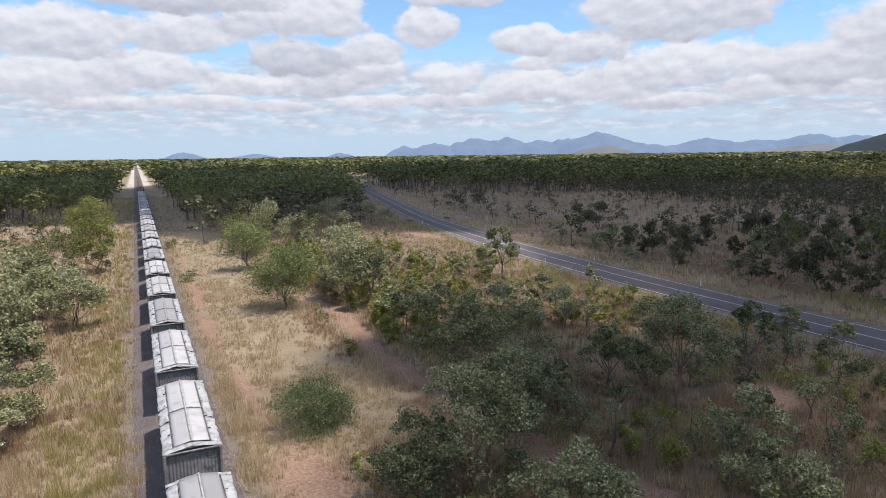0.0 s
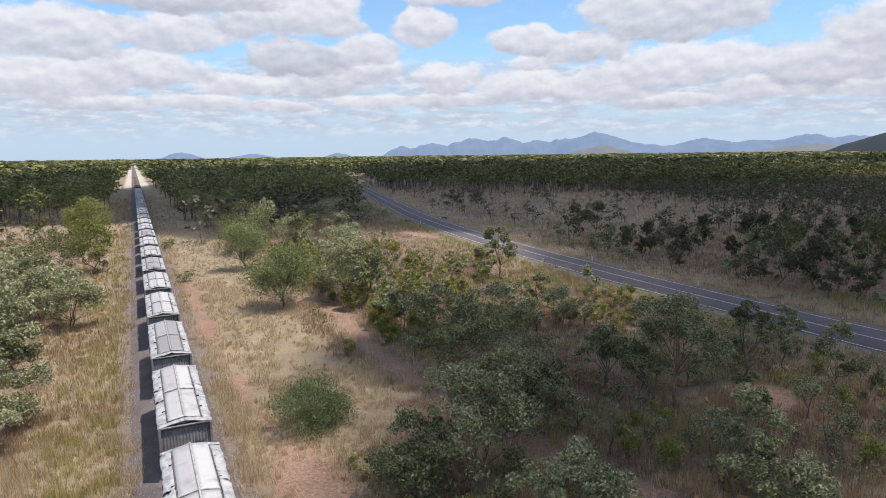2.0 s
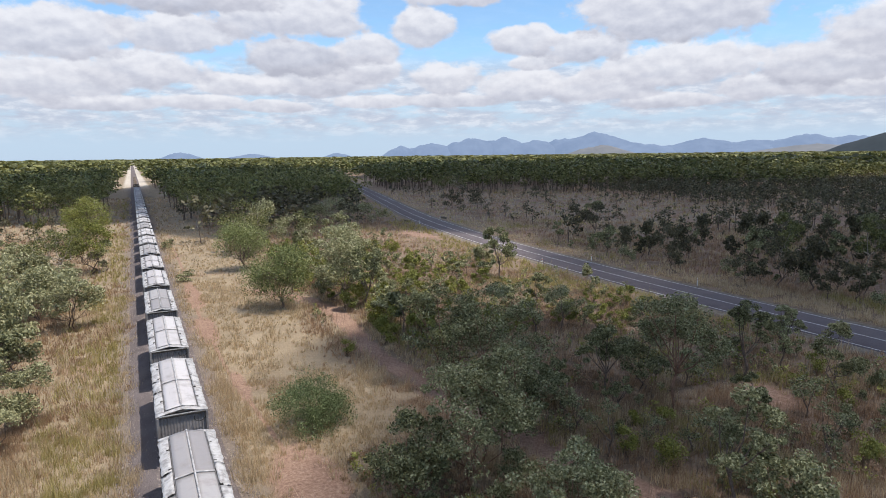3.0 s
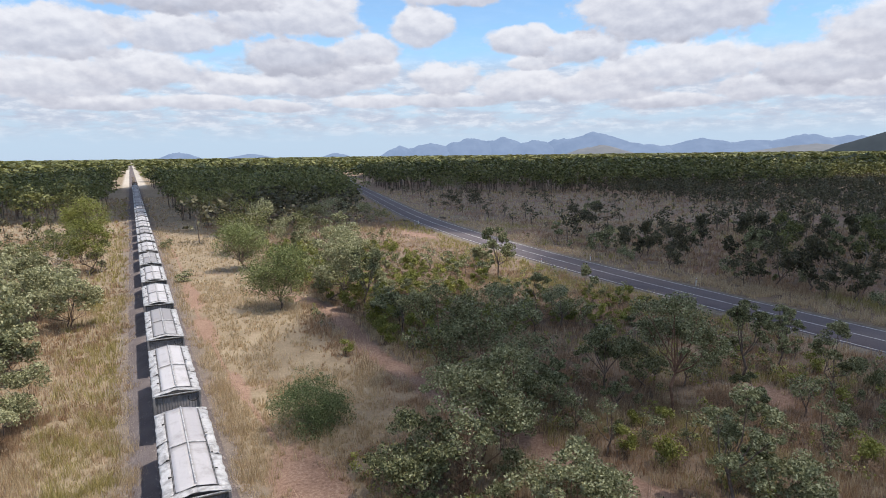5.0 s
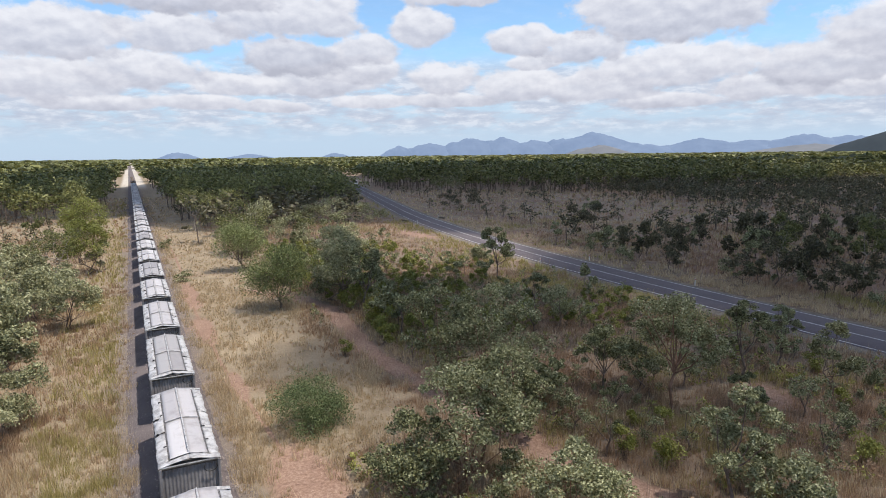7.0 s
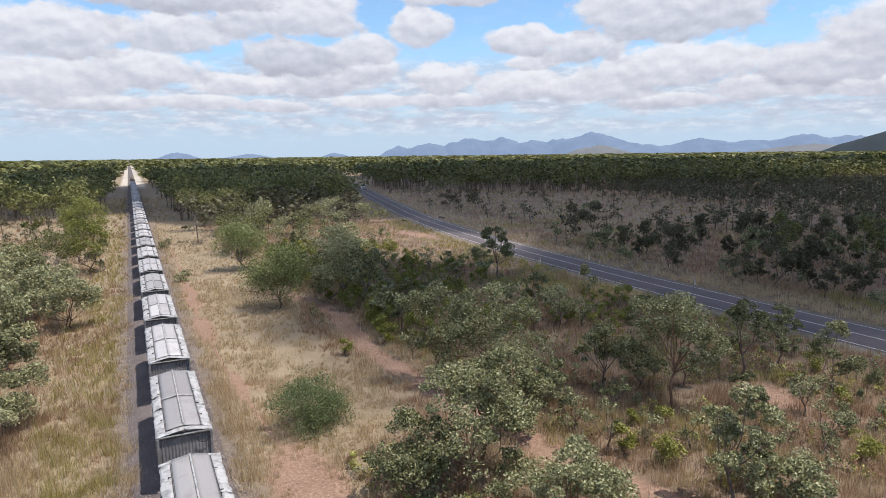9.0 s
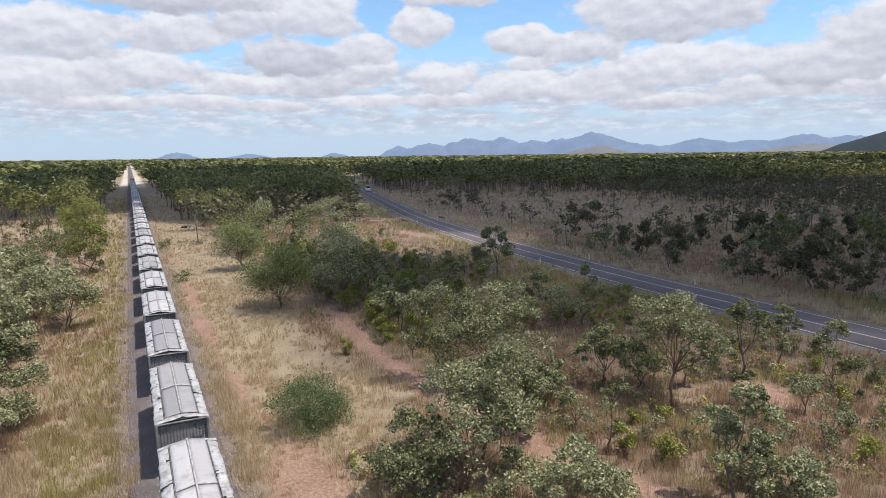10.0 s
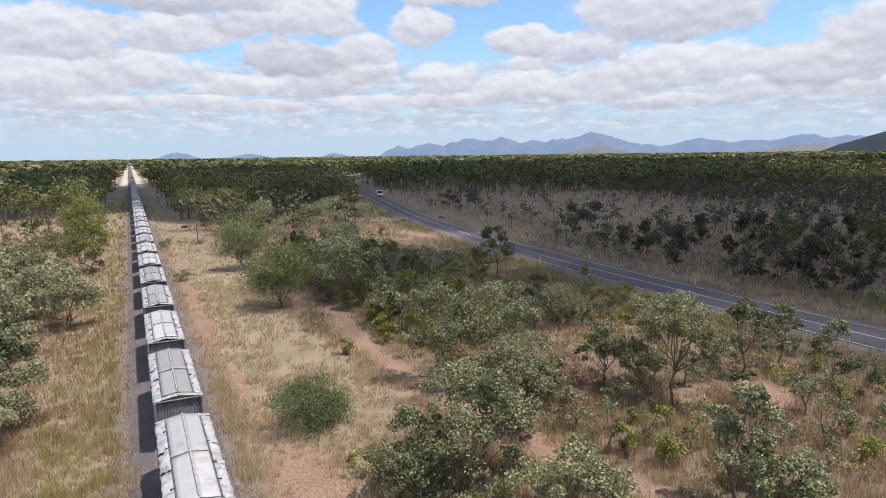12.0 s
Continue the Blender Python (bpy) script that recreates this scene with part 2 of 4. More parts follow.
M = {
    "ground": material("dry_ground", ground_paint, 0.95, bump=0.9, bump_scale=2.5),
    "asphalt": material("asphalt", lambda n, p: n.mix(n.noise(p, 60.0, 3.0), n.ramp(n.noise(p, 0.5, 4.0), (0.3, (0.100, 0.084, 0.093)), (0.7, (0.150, 0.128, 0.139))), (0.13, 0.11, 0.12)), 0.85, bump=0.25, bump_scale=60.0),
    "paint": material("road_paint", two_tone((0.42, 0.41, 0.39), (0.72, 0.71, 0.69), 1.4), 0.7),
    "shoulder": material("gravel_shoulder", two_tone((0.13, 0.11, 0.085), (0.27, 0.23, 0.185), 1.8), 0.95, bump=0.5, bump_scale=20.0),
    "ballast": material("ballast", lambda n, p: n.mix(n.noise(p, 14.0, 4.0, 0.8), n.ramp(n.noise(p, 0.6, 4.0), (0.35, (0.10, 0.08, 0.08)), (0.65, (0.20, 0.165, 0.16))), (0.15, 0.13, 0.135)), 0.95, bump=1.0, bump_scale=12.0),
    "stone": material("ballast_stone", lambda n, p: n.ramp(n.add("ShaderNodeNewGeometry").outputs["Random Per Island"], (0.0, (0.10, 0.085, 0.085)), (1.0, (0.34, 0.29, 0.27))), 0.9),
    "rail": material("rail_steel", two_tone((0.10, 0.06, 0.045), (0.24, 0.20, 0.18), 3.0), 0.5, 0.7),
    "sleeper": material("sleeper_wood", two_tone((0.09, 0.07, 0.055), (0.20, 0.16, 0.13), 4.0), 0.9),
    "bark": material("bark", two_tone((0.085, 0.062, 0.05), (0.26, 0.20, 0.165), 3.0), 0.9, bump=0.6, bump_scale=9.0),
    "bark_red": material("bark_red", two_tone((0.14, 0.075, 0.05), (0.33, 0.20, 0.14), 3.0), 0.9, bump=0.6, bump_scale=9.0),
    "bark_pale": material("bark_pale", two_tone((0.22, 0.18, 0.14), (0.50, 0.45, 0.38), 2.0), 0.85, bump=0.4, bump_scale=9.0),
    "gum": foliage("gum_leaves", (0.045, 0.050, 0.020), (0.205, 0.213, 0.10), (0.47, 0.47, 0.285)),
    "grey": foliage("grey_leaves", (0.085, 0.088, 0.04), (0.26, 0.26, 0.132), (0.50, 0.49, 0.30)),
    "bright": foliage("bright_leaves", (0.065, 0.085, 0.026), (0.17, 0.20, 0.07), (0.34, 0.36, 0.16)),
    "wattle": foliage("wattle_leaves", (0.09, 0.10, 0.02), (0.215, 0.225, 0.056), (0.37, 0.375, 0.12), 0.35),
    "yellow": foliage("yellow_leaves", (0.12, 0.125, 0.024), (0.27, 0.27, 0.058), (0.42, 0.41, 0.13)),
    "dark": foliage("dark_leaves", (0.05, 0.07, 0.028), (0.12, 0.155, 0.062), (0.22, 0.265, 0.12)),
    "forest": foliage("forest_leaves", (0.042, 0.048, 0.015), (0.135, 0.142, 0.046), (0.29, 0.288, 0.11)),
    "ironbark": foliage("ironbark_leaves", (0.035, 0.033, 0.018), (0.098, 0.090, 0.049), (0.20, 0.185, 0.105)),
    "straw": foliage("straw_grass", (0.36, 0.27, 0.165), (0.55, 0.425, 0.272), (0.72, 0.60, 0.425), 0.5),
    "green_grass": foliage("green_grass", (0.23, 0.195, 0.07), (0.385, 0.33, 0.128), (0.56, 0.48, 0.23), 0.5),
    "brown_grass": foliage("brown_grass", (0.215, 0.138, 0.09), (0.375, 0.25, 0.162), (0.55, 0.395, 0.26), 0.5),
    "post": material("post_white", two_tone((0.6, 0.6, 0.58), (0.8, 0.8, 0.78), 4.0), 0.5),
    "red": material("red_reflector", lambda n, p: (0.5, 0.02, 0.02), 0.3),
    "cloud": material("cloud_vapour", lambda n, p: (0.9, 0.9, 0.9), 1.0),
}


def thin_out(mat, share):
    """Vapour lets part of the sunlight through."""
    n = Nodes(mat.node_tree)
    clear, mixer = n.add("ShaderNodeBsdfTransparent"), n.add("ShaderNodeMixShader")
    mixer.inputs[0].default_value = share
    n.tree.links.new(n.tree.nodes["Principled BSDF"].outputs[0], mixer.inputs[1])
    n.tree.links.new(clear.outputs[0], mixer.inputs[2])
    n.tree.links.new(mixer.outputs[0], n.tree.nodes["Material Output"].inputs[0])


thin_out(M["cloud"], 0.80)
M["deep_cloud"] = material("deep_cloud_vapour", lambda n, p: (0.9, 0.9, 0.9), 1.0)
thin_out(M["deep_cloud"], 0.40)
M["middle_cloud"] = material("middle_cloud_vapour", lambda n, p: (0.9, 0.9, 0.9), 1.0)
thin_out(M["middle_cloud"], 0.63)

# ---------------------------------------------------------------- mesh tools


def link_mesh(name, verts, faces, mat, parent=None, label="", smooth=False):
    me = bpy.data.meshes.new(name)
    if isinstance(faces, np.ndarray):
        k = faces.shape[1]
        me.vertices.add(len(verts))
        me.vertices.foreach_set("co", np.asarray(verts, np.float32).ravel())
        me.loops.add(faces.size)
        me.loops.foreach_set("vertex_index", faces.astype(np.int32).ravel())
        me.polygons.add(len(faces))
        me.polygons.foreach_set("loop_start", np.arange(0, faces.size, k, dtype=np.int32))
        me.polygons.foreach_set("loop_total", np.full(len(faces), k, np.int32))
        me.update(calc_edges=True)
    else:
        me.from_pydata([tuple(v) for v in verts], [], faces)
        me.update()
    if smooth:
        me.polygons.foreach_set("use_smooth", np.ones(len(me.polygons), bool))
    me.materials.append(mat)
    ob = new(name, me)
    if parent is not None:
        ob.parent = parent
    if label:
        tagged(ob, label)
    return ob


def part(name, bm, mat, parent, label=""):
    me = bpy.data.meshes.new(name)
    bm.to_mesh(me)
    bm.free()
    me.materials.append(mat)
    ob = new(name, me)
    ob.parent = parent
    if label:
        tagged(ob, label)
    return ob


def add_box(bm, x0, x1, y0, y1, z0, z1, bevel=0.0):
    made = bmesh.ops.create_cube(bm, size=1.0, matrix=Matrix.Translation(((x0 + x1) / 2, (y0 + y1) / 2, (z0 + z1) / 2)) @ Matrix.Diagonal((x1 - x0, y1 - y0, z1 - z0, 1)))
    if bevel:
        edges = list({e for v in made["verts"] for e in v.link_edges})
        bmesh.ops.bevel(bm, geom=edges, offset=bevel, segments=1, affect="EDGES")
    return bm


def add_rod(bm, p, q, r, sides=8, r2=None):
    p, q = Vector(p), Vector(q)
    turn = (q - p).to_track_quat("Z", "Y").to_matrix().to_4x4()
    bmesh.ops.create_cone(bm, cap_ends=True, segments=sides, radius1=r, radius2=r if r2 is None else r2, depth=(q - p).length,
                          matrix=Matrix.Translation((p + q) / 2) @ turn)
    return bm


def tubes(segments, sides=4):
    """One mesh of tapered tubes from rows (p, q, r0, r1)."""
    verts, faces = [], []
    for p, q, r0, r1 in segments:
        axis = q - p
        length = np.linalg.norm(axis)
        if length < 1e-5:
            continue
        axis = axis / length
        side = np.cross(axis, (0.31, 0.92, 0.2))
        side /= np.linalg.norm(side)
        other = np.cross(axis, side)
        base = len(verts)
        for at, r in ((p, r0), (q, r1)):
            for i in range(sides):
                a = 2 * math.pi * i / sides
                verts.append(at + r * (math.cos(a) * side + math.sin(a) * other))
        for i in range(sides):
            j = (i + 1) % sides
            faces.append((base + i, base + j, base + sides + j, base + sides + i))
    return np.array(verts), np.array(faces)


def leaf_quads(rng, centres, length, width, droop):
    """Pointed leaves, one quad each, round the centres."""
    n = len(centres)
    way = rng.normal(size=(n, 3))
    way[:, 2] = way[:, 2] * 0.6 - droop
    way /= np.linalg.norm(way, axis=1, keepdims=True)
    side = np.cross(way, rng.normal(size=(n, 3)))
    side /= np.linalg.norm(side, axis=1, keepdims=True)
    size = rng.uniform(0.7, 1.3, (n, 1))
    l, w = way * length * size / 2, side * width * size / 2
    verts = np.stack([centres - l, centres + w - 0.1 * l, centres + l, centres - w - 0.1 * l], axis=1).reshape(-1, 3)
    return verts, np.arange(4 * n).reshape(n, 4)


def tree_parts(seed, h, r, low, clumps, leaves, leaf, lean=0.0, droop=0.3, stems=1, clump_size=0.24, thick=1.0, even=False):
    """A trunk with limbs that each carry a lobe of the crown; every lobe is made of leaf clumps, with gaps between them.
    low: where the crown begins, as a share of h."""
    rng = np.random.default_rng(seed)
    base_z, mid_z, half = max(low, 0.05) * h, (low + 1) / 2 * h, (1 - low) / 2 * h
    lobes = int(np.clip(clumps // 8, 4, 13))
    turn = rng.uniform(0, 6.28) + np.arange(lobes) * 2.4 + rng.normal(0, 0.35, lobes)
    rise = rng.permutation(np.linspace(-0.75, 0.95, lobes)) + rng.normal(0, 0.1, lobes)
    flat = np.sqrt(np.clip(1 - rise ** 2, 0.05, 1))
    size = rng.uniform(0.27, 0.46, lobes)
    if even:
        size = rng.uniform(0.5, 0.58, lobes)
    reach = (1 - size) * (rng.uniform(0.9, 1.02, lobes) if even else rng.uniform(0.8, 1.2, lobes))
    heart = np.stack([np.cos(turn) * flat * reach * r + lean * r, np.sin(turn) * flat * reach * r, rise * reach * half + mid_z], -1)
    own = rng.choice(lobes, clumps, p=size ** 2 / (size ** 2).sum())
    own[:lobes] = np.arange(lobes)
    way = rng.normal(size=(clumps, 3)) + np.array([0, 0, 0.45])
    way /= np.linalg.norm(way, axis=1, keepdims=True)
    out = rng.uniform(0.25, 1.0, clumps) ** 0.5
    centres = heart[own] + way * (out * size[own])[:, None] * np.array([r, r, min(half, r) * 0.8])
    segs = []
    for s in range(stems):
        foot = np.array([0.0, 0.0, -0.15]) + (rng.normal(size=3) * np.array([0.25, 0.25, 0]) if stems > 1 else 0)
        r0 = (0.013 * h + 0.035) * thick / (stems ** 0.5)
        knee = np.array([lean * r * 0.3, 0, base_z * 0.6]) + rng.normal(size=3) * np.array([0.03, 0.03, 0.0]) * h * (1 if stems == 1 else 2.2)
        fork = np.array([lean * r * 0.7, 0, base_z + half * 0.2]) + rng.normal(size=3) * np.array([0.045, 0.045, 0.02]) * h * (1 if stems == 1 else 2.5)
        segs += [(foot, knee, r0, r0 * 0.8), (knee, fork, r0 * 0.8, r0 * 0.62)]
        for k in range(s, lobes, stems):
            start = fork if rng.random() < 0.6 else knee * 0.35 + fork * 0.65
            bend = start * 0.5 + heart[k] * 0.5 + rng.normal(size=3) * 0.09 * r + np.array([0, 0, -0.10 * half])
            segs += [(start, bend, r0 * 0.48, r0 * 0.34), (bend, heart[k], r0 * 0.34, r0 * 0.16)]
            for c in centres[own == k]:
                near = heart[k] if rng.random() < 0.6 else (bend + heart[k]) / 2
                segs.append((near, c, r0 * 0.15, r0 * 0.05))
    spread = clump_size * r * rng.uniform(0.55, 1.4, clumps)
    scatter = rng.normal(size=(clumps, leaves, 3))
    scatter /= np.maximum(1.0, np.linalg.norm(scatter, axis=2, keepdims=True) / 1.5)
    points = centres[:, None, :] + scatter * spread[:, None, None] * np.array([1.0, 1.0, 0.7])
    points = points.reshape(-1, 3)
    points = points[points[:, 2] > 0.05]
    return tubes(segs), leaf_quads(rng, points, leaf, leaf * 0.5, droop)


# Sizes by how near the drone hovers: clumps, leaves in a clump, leaf length.
LOD = {"near": (80, 120, 0.17), "close": (88, 66, 0.26), "mid": (42, 40, 0.31)}
KINDS = {
    # leaf material, bark, name, label, category, crown start, stems, droop, clump size
    "gum": ("gum", "bark", "gum_tree", "grey-green eucalyptus with dark bark in dry grass", "tree", 0.22, 1, 0.35, 0.105),
    "redgum": ("gum", "bark_red", "gum_tree", "grey-green eucalyptus with reddish brown trunk in dry grass", "tree", 0.36, 1, 0.35, 0.098),
    "lowgum": ("gum", "bark_red", "gum_tree", "broad low grey-green eucalyptus with reddish brown stems", "tree", 0.1, 2, 0.35, 0.105),
    "grey": ("grey", "bark", "gum_tree", "silvery grey-green eucalyptus with several thin stems", "tree", 0.10, 2, 0.35, 0.12),
    "bright": ("bright", "bark", "wattle_tree", "full light green leafy tree on dry grass", "tree", 0.02, 2, 0.5, 0.17),
    "yellow": ("yellow", "bark", "wattle_bush", "yellow-green leafy bush in dry grass", "bush", -0.2, 4, 0.1, 0.24),
    "golden": ("wattle", "bark", "wattle_tree", "full yellow-green leafy tree beside the railway", "tree", 0.12, 2, 0.2, 0.15),
    "olive": ("forest", "bark_pale", "gum_tree", "olive green eucalyptus with pale trunk", "tree", 0.34, 1, 0.3, 0.15),
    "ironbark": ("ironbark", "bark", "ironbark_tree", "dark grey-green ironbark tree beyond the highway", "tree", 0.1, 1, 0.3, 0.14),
    "dark": ("dark", "bark", "shrub", "dense dark green rounded shrub on dry grass", "shrub", -0.45, 5, -0.5, 0.17),
    "scrub": ("wattle", "bark", "wattle_bush", "olive green leafy bush in dry grass", "bush", -0.1, 4, 0.1, 0.2),
    "bush": ("gum", "bark", "bush", "small grey-green bush in dry grass", "bush", -0.2, 3, 0.1, 0.26),
    "sapling": ("gum", "bark", "gum_sapling", "thin young eucalyptus with sparse leaves", "sapling", 0.2, 1, 0.3, 0.17),
}
grown = {}
far_stand = []
rng = np.random.default_rng(7)


def plant(kind, x, y, h, r, lod=None, turn=None, variant=0, lean=0.0):
    far = math.hypot(x, y)
    if lod == "far":
        far_stand.append((x, y, h, r))
        return None
    lod = lod or ("near" if far < 62 else "mid" if far < 135 else "far")
    turn = rng.uniform(0, 360) if turn is None else turn
    key = (kind, lod, variant, lean, math.floor(math.log2(r) * 1.5))
    leaf, bark, name, label, category, low, stems, droop, clump = KINDS[kind]
    if key not in grown:
        clumps, leaves, size = LOD[lod]
        clumps = int(clumps * np.clip(r / 3.0, 0.3, 1.5))
        if kind == "sapling":
            clumps, leaves = int(clumps * 0.6), int(leaves * 0.55)
        if r < 1.3:
            leaves, size = int(leaves * (0.5 if lod == "near" else 1.5)), size * (0.85 if lod == "near" else 0.62)
        if kind == "dark":
            leaves, size = int(leaves * 2.4), size * 0.62
        if kind == "bright":
            clumps, leaves, size = int(clumps * 1.3), int(leaves * 1.3), size * 0.75
        (tv, tf), (lv, lf) = tree_parts(sum(map(ord, kind + lod)) + 31 * variant, h, r, low, clumps, leaves, size, lean, droop, stems, clump, even=kind in ("dark", "bright"))
        root = tagged(new(name), label, category, kind="")
        link_mesh("trunk", tv, tf, M[bark], root, smooth=True)
        link_mesh("crown", lv, lf, M[leaf], root)
        root.matrix_basis = pose(x, y, 0, 0, 0, turn)
        grown[key] = (root, h, r)
        return root
    root, h0, r0 = grown[key]
    return copy_thing(root, pose(x, y, 0, 0, 0, turn) @ Matrix.Diagonal((r / r0, r / r0, h / h0, 1)))


# ---------------------------------------------------------------- setting


def road_x(y):
    """The middle of the road: straight beside the line, then a bend to the right."""
    s = np.clip(y - 45.0, 0, 130.0)
    return 58.1 + 0.00088 * s * s + 0.235 * np.maximum(y - 175.0, 0)


def build_ground():
    """One sheet to the horizon, finer near the drone."""
    line = np.concatenate([-np.geomspace(4950, 70, 22), np.linspace(-60, 160, 111), np.geomspace(170, 4950, 24)])
    rows = np.concatenate([-np.geomspace(4950, 30, 14), np.linspace(-20, 200, 111), np.geomspace(208, 4950, 26)])
    gx, gy = np.meshgrid(line, rows)
    gz = np.array([0.28 * noise.noise((x * 0.07, y * 0.07, 3.3)) + 0.10 * noise.noise((x * 0.3, y * 0.3, 9.1)) for x, y in zip(gx.ravel(), gy.ravel())]).reshape(gx.shape) - 0.05
    calm = np.clip(np.minimum(np.abs(gx - 1.5) - 2.5, np.abs(gx - road_x(gy)) - 5.0) / 5.0, 0, 1)
    gz = gz * calm - 0.04
    nx, ny = len(line), len(rows)
    idx = np.arange(nx * ny).reshape(ny, nx)
    faces = np.stack([idx[:-1, :-1], idx[:-1, 1:], idx[1:, 1:], idx[1:, :-1]], axis=-1).reshape(-1, 4)
    ob = link_mesh("ground", np.stack([gx, gy, gz], -1).reshape(-1, 3), faces, M["ground"], smooth=True)
    tagged(ob, "dry savanna ground with straw grass and red earth", "ground", kind="structure")


def strip(name, mat, ys, profile, centre, label, category):
    """Sweeps a cross profile (offset, height) along the y axis, its middle at centre(y)."""
    k = len(profile)
    verts = [(float(centre(y)) + o, y, z) for y in ys for o, z in profile]
    faces = np.array([(i * k + j, i * k + j + 1, (i + 1) * k + j + 1, (i + 1) * k + j) for i in range(len(ys) - 1) for j in range(k - 1)])
    ob = link_mesh(name, np.array(verts), faces, mat)
    return tagged(ob, label, category, kind="structure") if category else tagged(ob, label)


def build_road():
    ys = np.concatenate([np.linspace(-200, 50, 26), np.linspace(54, 420, 123), np.linspace(440, 1200, 20)])
    strip("shoulder", M["shoulder"], ys, [(-4.9, -0.12), (-4.3, 0.06), (4.3, 0.06), (4.9, -0.12)], road_x, "pale gravel shoulders beside the highway", "shoulder")
    road = strip("road", M["asphalt"], ys, [(-3.6, 0.02), (-3.55, 0.085), (0, 0.12), (3.55, 0.085), (3.6, 0.02)], road_x, "two-lane grey asphalt highway with white lines", "road")
    for side in (-1, 1):
        line = strip("edge_line", M["paint"], ys, [(side * 3.15 - 0.075, 0.099), (side * 3.15 + 0.075, 0.099)], road_x, "white painted edge line", "")
        line.parent = road
    line = strip("centre_line", M["paint"], ys[(ys > -60) & (ys < 420)], [(-0.075, 0.128), (0.075, 0.128)], road_x, "white painted centre line", "")
    line.parent = road


def build_track():
    ys = np.linspace(-160, 2600, 139)
    mid = lambda y: 1.43
    strip("ballast", M["ballast"], ys, [(-3.1, -0.12), (-2.4, 0.05), (-1.5, 0.38), (1.5, 0.38), (2.0, 0.05), (2.4, -0.12)], mid, "grey crushed stone ballast under the railway", "ballast")
    for side in (-0.57, 0.57):
        strip("rail", M["rail"], ys, [(side - 0.06, 0.40), (side - 0.035, 0.52), (side + 0.035, 0.52), (side + 0.06, 0.40)], mid, "steel railway rail", "rail")


def build_sleepers():
    bm_v, bm_f = [], []
    box = np.array([(a, b, c) for c in (0.30, 0.41) for a, b in ((-1.05, -0.11), (1.05, -0.11), (1.05, 0.11), (-1.05, 0.11))])
    quads = np.array([(4, 5, 6, 7), (0, 1, 5, 4), (1, 2, 6, 5), (2, 3, 7, 6), (3, 0, 4, 7)])
    for i in range(1000):
        bm_v.append(box + np.array((1.43, -20 + i * 0.66, 0.0)))
        bm_f.append(quads + 8 * i)
    tagged(link_mesh("sleepers", np.concatenate(bm_v), np.concatenate(bm_f), M["sleeper"]), "worn timber sleepers under the rails", "sleepers", kind="stuff")


build_ground()
build_road()
build_track()
build_sleepers()

# ---------------------------------------------------------------- distance


# Haze over the far hills is painted: bluish air light goes in as emission.
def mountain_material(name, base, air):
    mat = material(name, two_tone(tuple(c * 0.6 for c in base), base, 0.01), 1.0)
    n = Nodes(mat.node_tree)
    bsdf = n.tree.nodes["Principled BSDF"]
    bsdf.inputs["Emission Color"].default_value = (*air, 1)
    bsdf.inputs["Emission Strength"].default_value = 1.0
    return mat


M["hazed_range"] = mountain_material("hazed_blue_hills", (0.075, 0.085, 0.095), (0.165, 0.245, 0.415))
M["brown_hill"] = mountain_material("hazed_brown_hill", (0.11, 0.10, 0.09), (0.135, 0.165, 0.215))
# The near-black base puts a cloud's shade on this hill into its colour.
M["shaded_hill"] = mountain_material("cloud_shaded_hill", (0.022, 0.028, 0.026), (0.022, 0.031, 0.05))


def mountain(heading, reach, wide, high, mat, seed, label):
    """A worn hill with spurs; heading in degrees to the right of the railway line."""
    a = radians(heading)
    cx, cy = reach * math.sin(a), reach * math.cos(a)
    nu, nv = 61, 25
    verts = []
    for j in range(nv):
        v = -1 + 2 * j / (nv - 1)
        for i in range(nu):
            u = -1 + 2 * i / (nu - 1)
            fall = max(0.0, 1 - math.hypot(u, v))
            rough = noise.fractal((u * 2.6 + seed, v * 1.4, seed * 1.7), 0.7, 2.1, 5)
            spur = 0.05 * noise.noise((u * 9, v * 4, seed)) + 0.03 * noise.noise((u * 21, v * 11, seed))
            z = high * (0.55 * fall ** 0.85 + 0.45 * math.sin(fall * math.pi / 2)) * (1.0 + 0.12 * rough) + high * spur * fall ** 0.6
            px, py = u * wide, v * wide * 0.45
            verts.append((cx + px * math.cos(a) + py * math.sin(a), cy - px * math.sin(a) + py * math.cos(a), z - 4))
    faces = np.array([(j * nu + i, j * nu + i + 1, (j + 1) * nu + i + 1, (j + 1) * nu + i) for j in range(nv - 1) for i in range(nu - 1)])
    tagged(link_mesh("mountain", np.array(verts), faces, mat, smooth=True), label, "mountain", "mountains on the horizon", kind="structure")


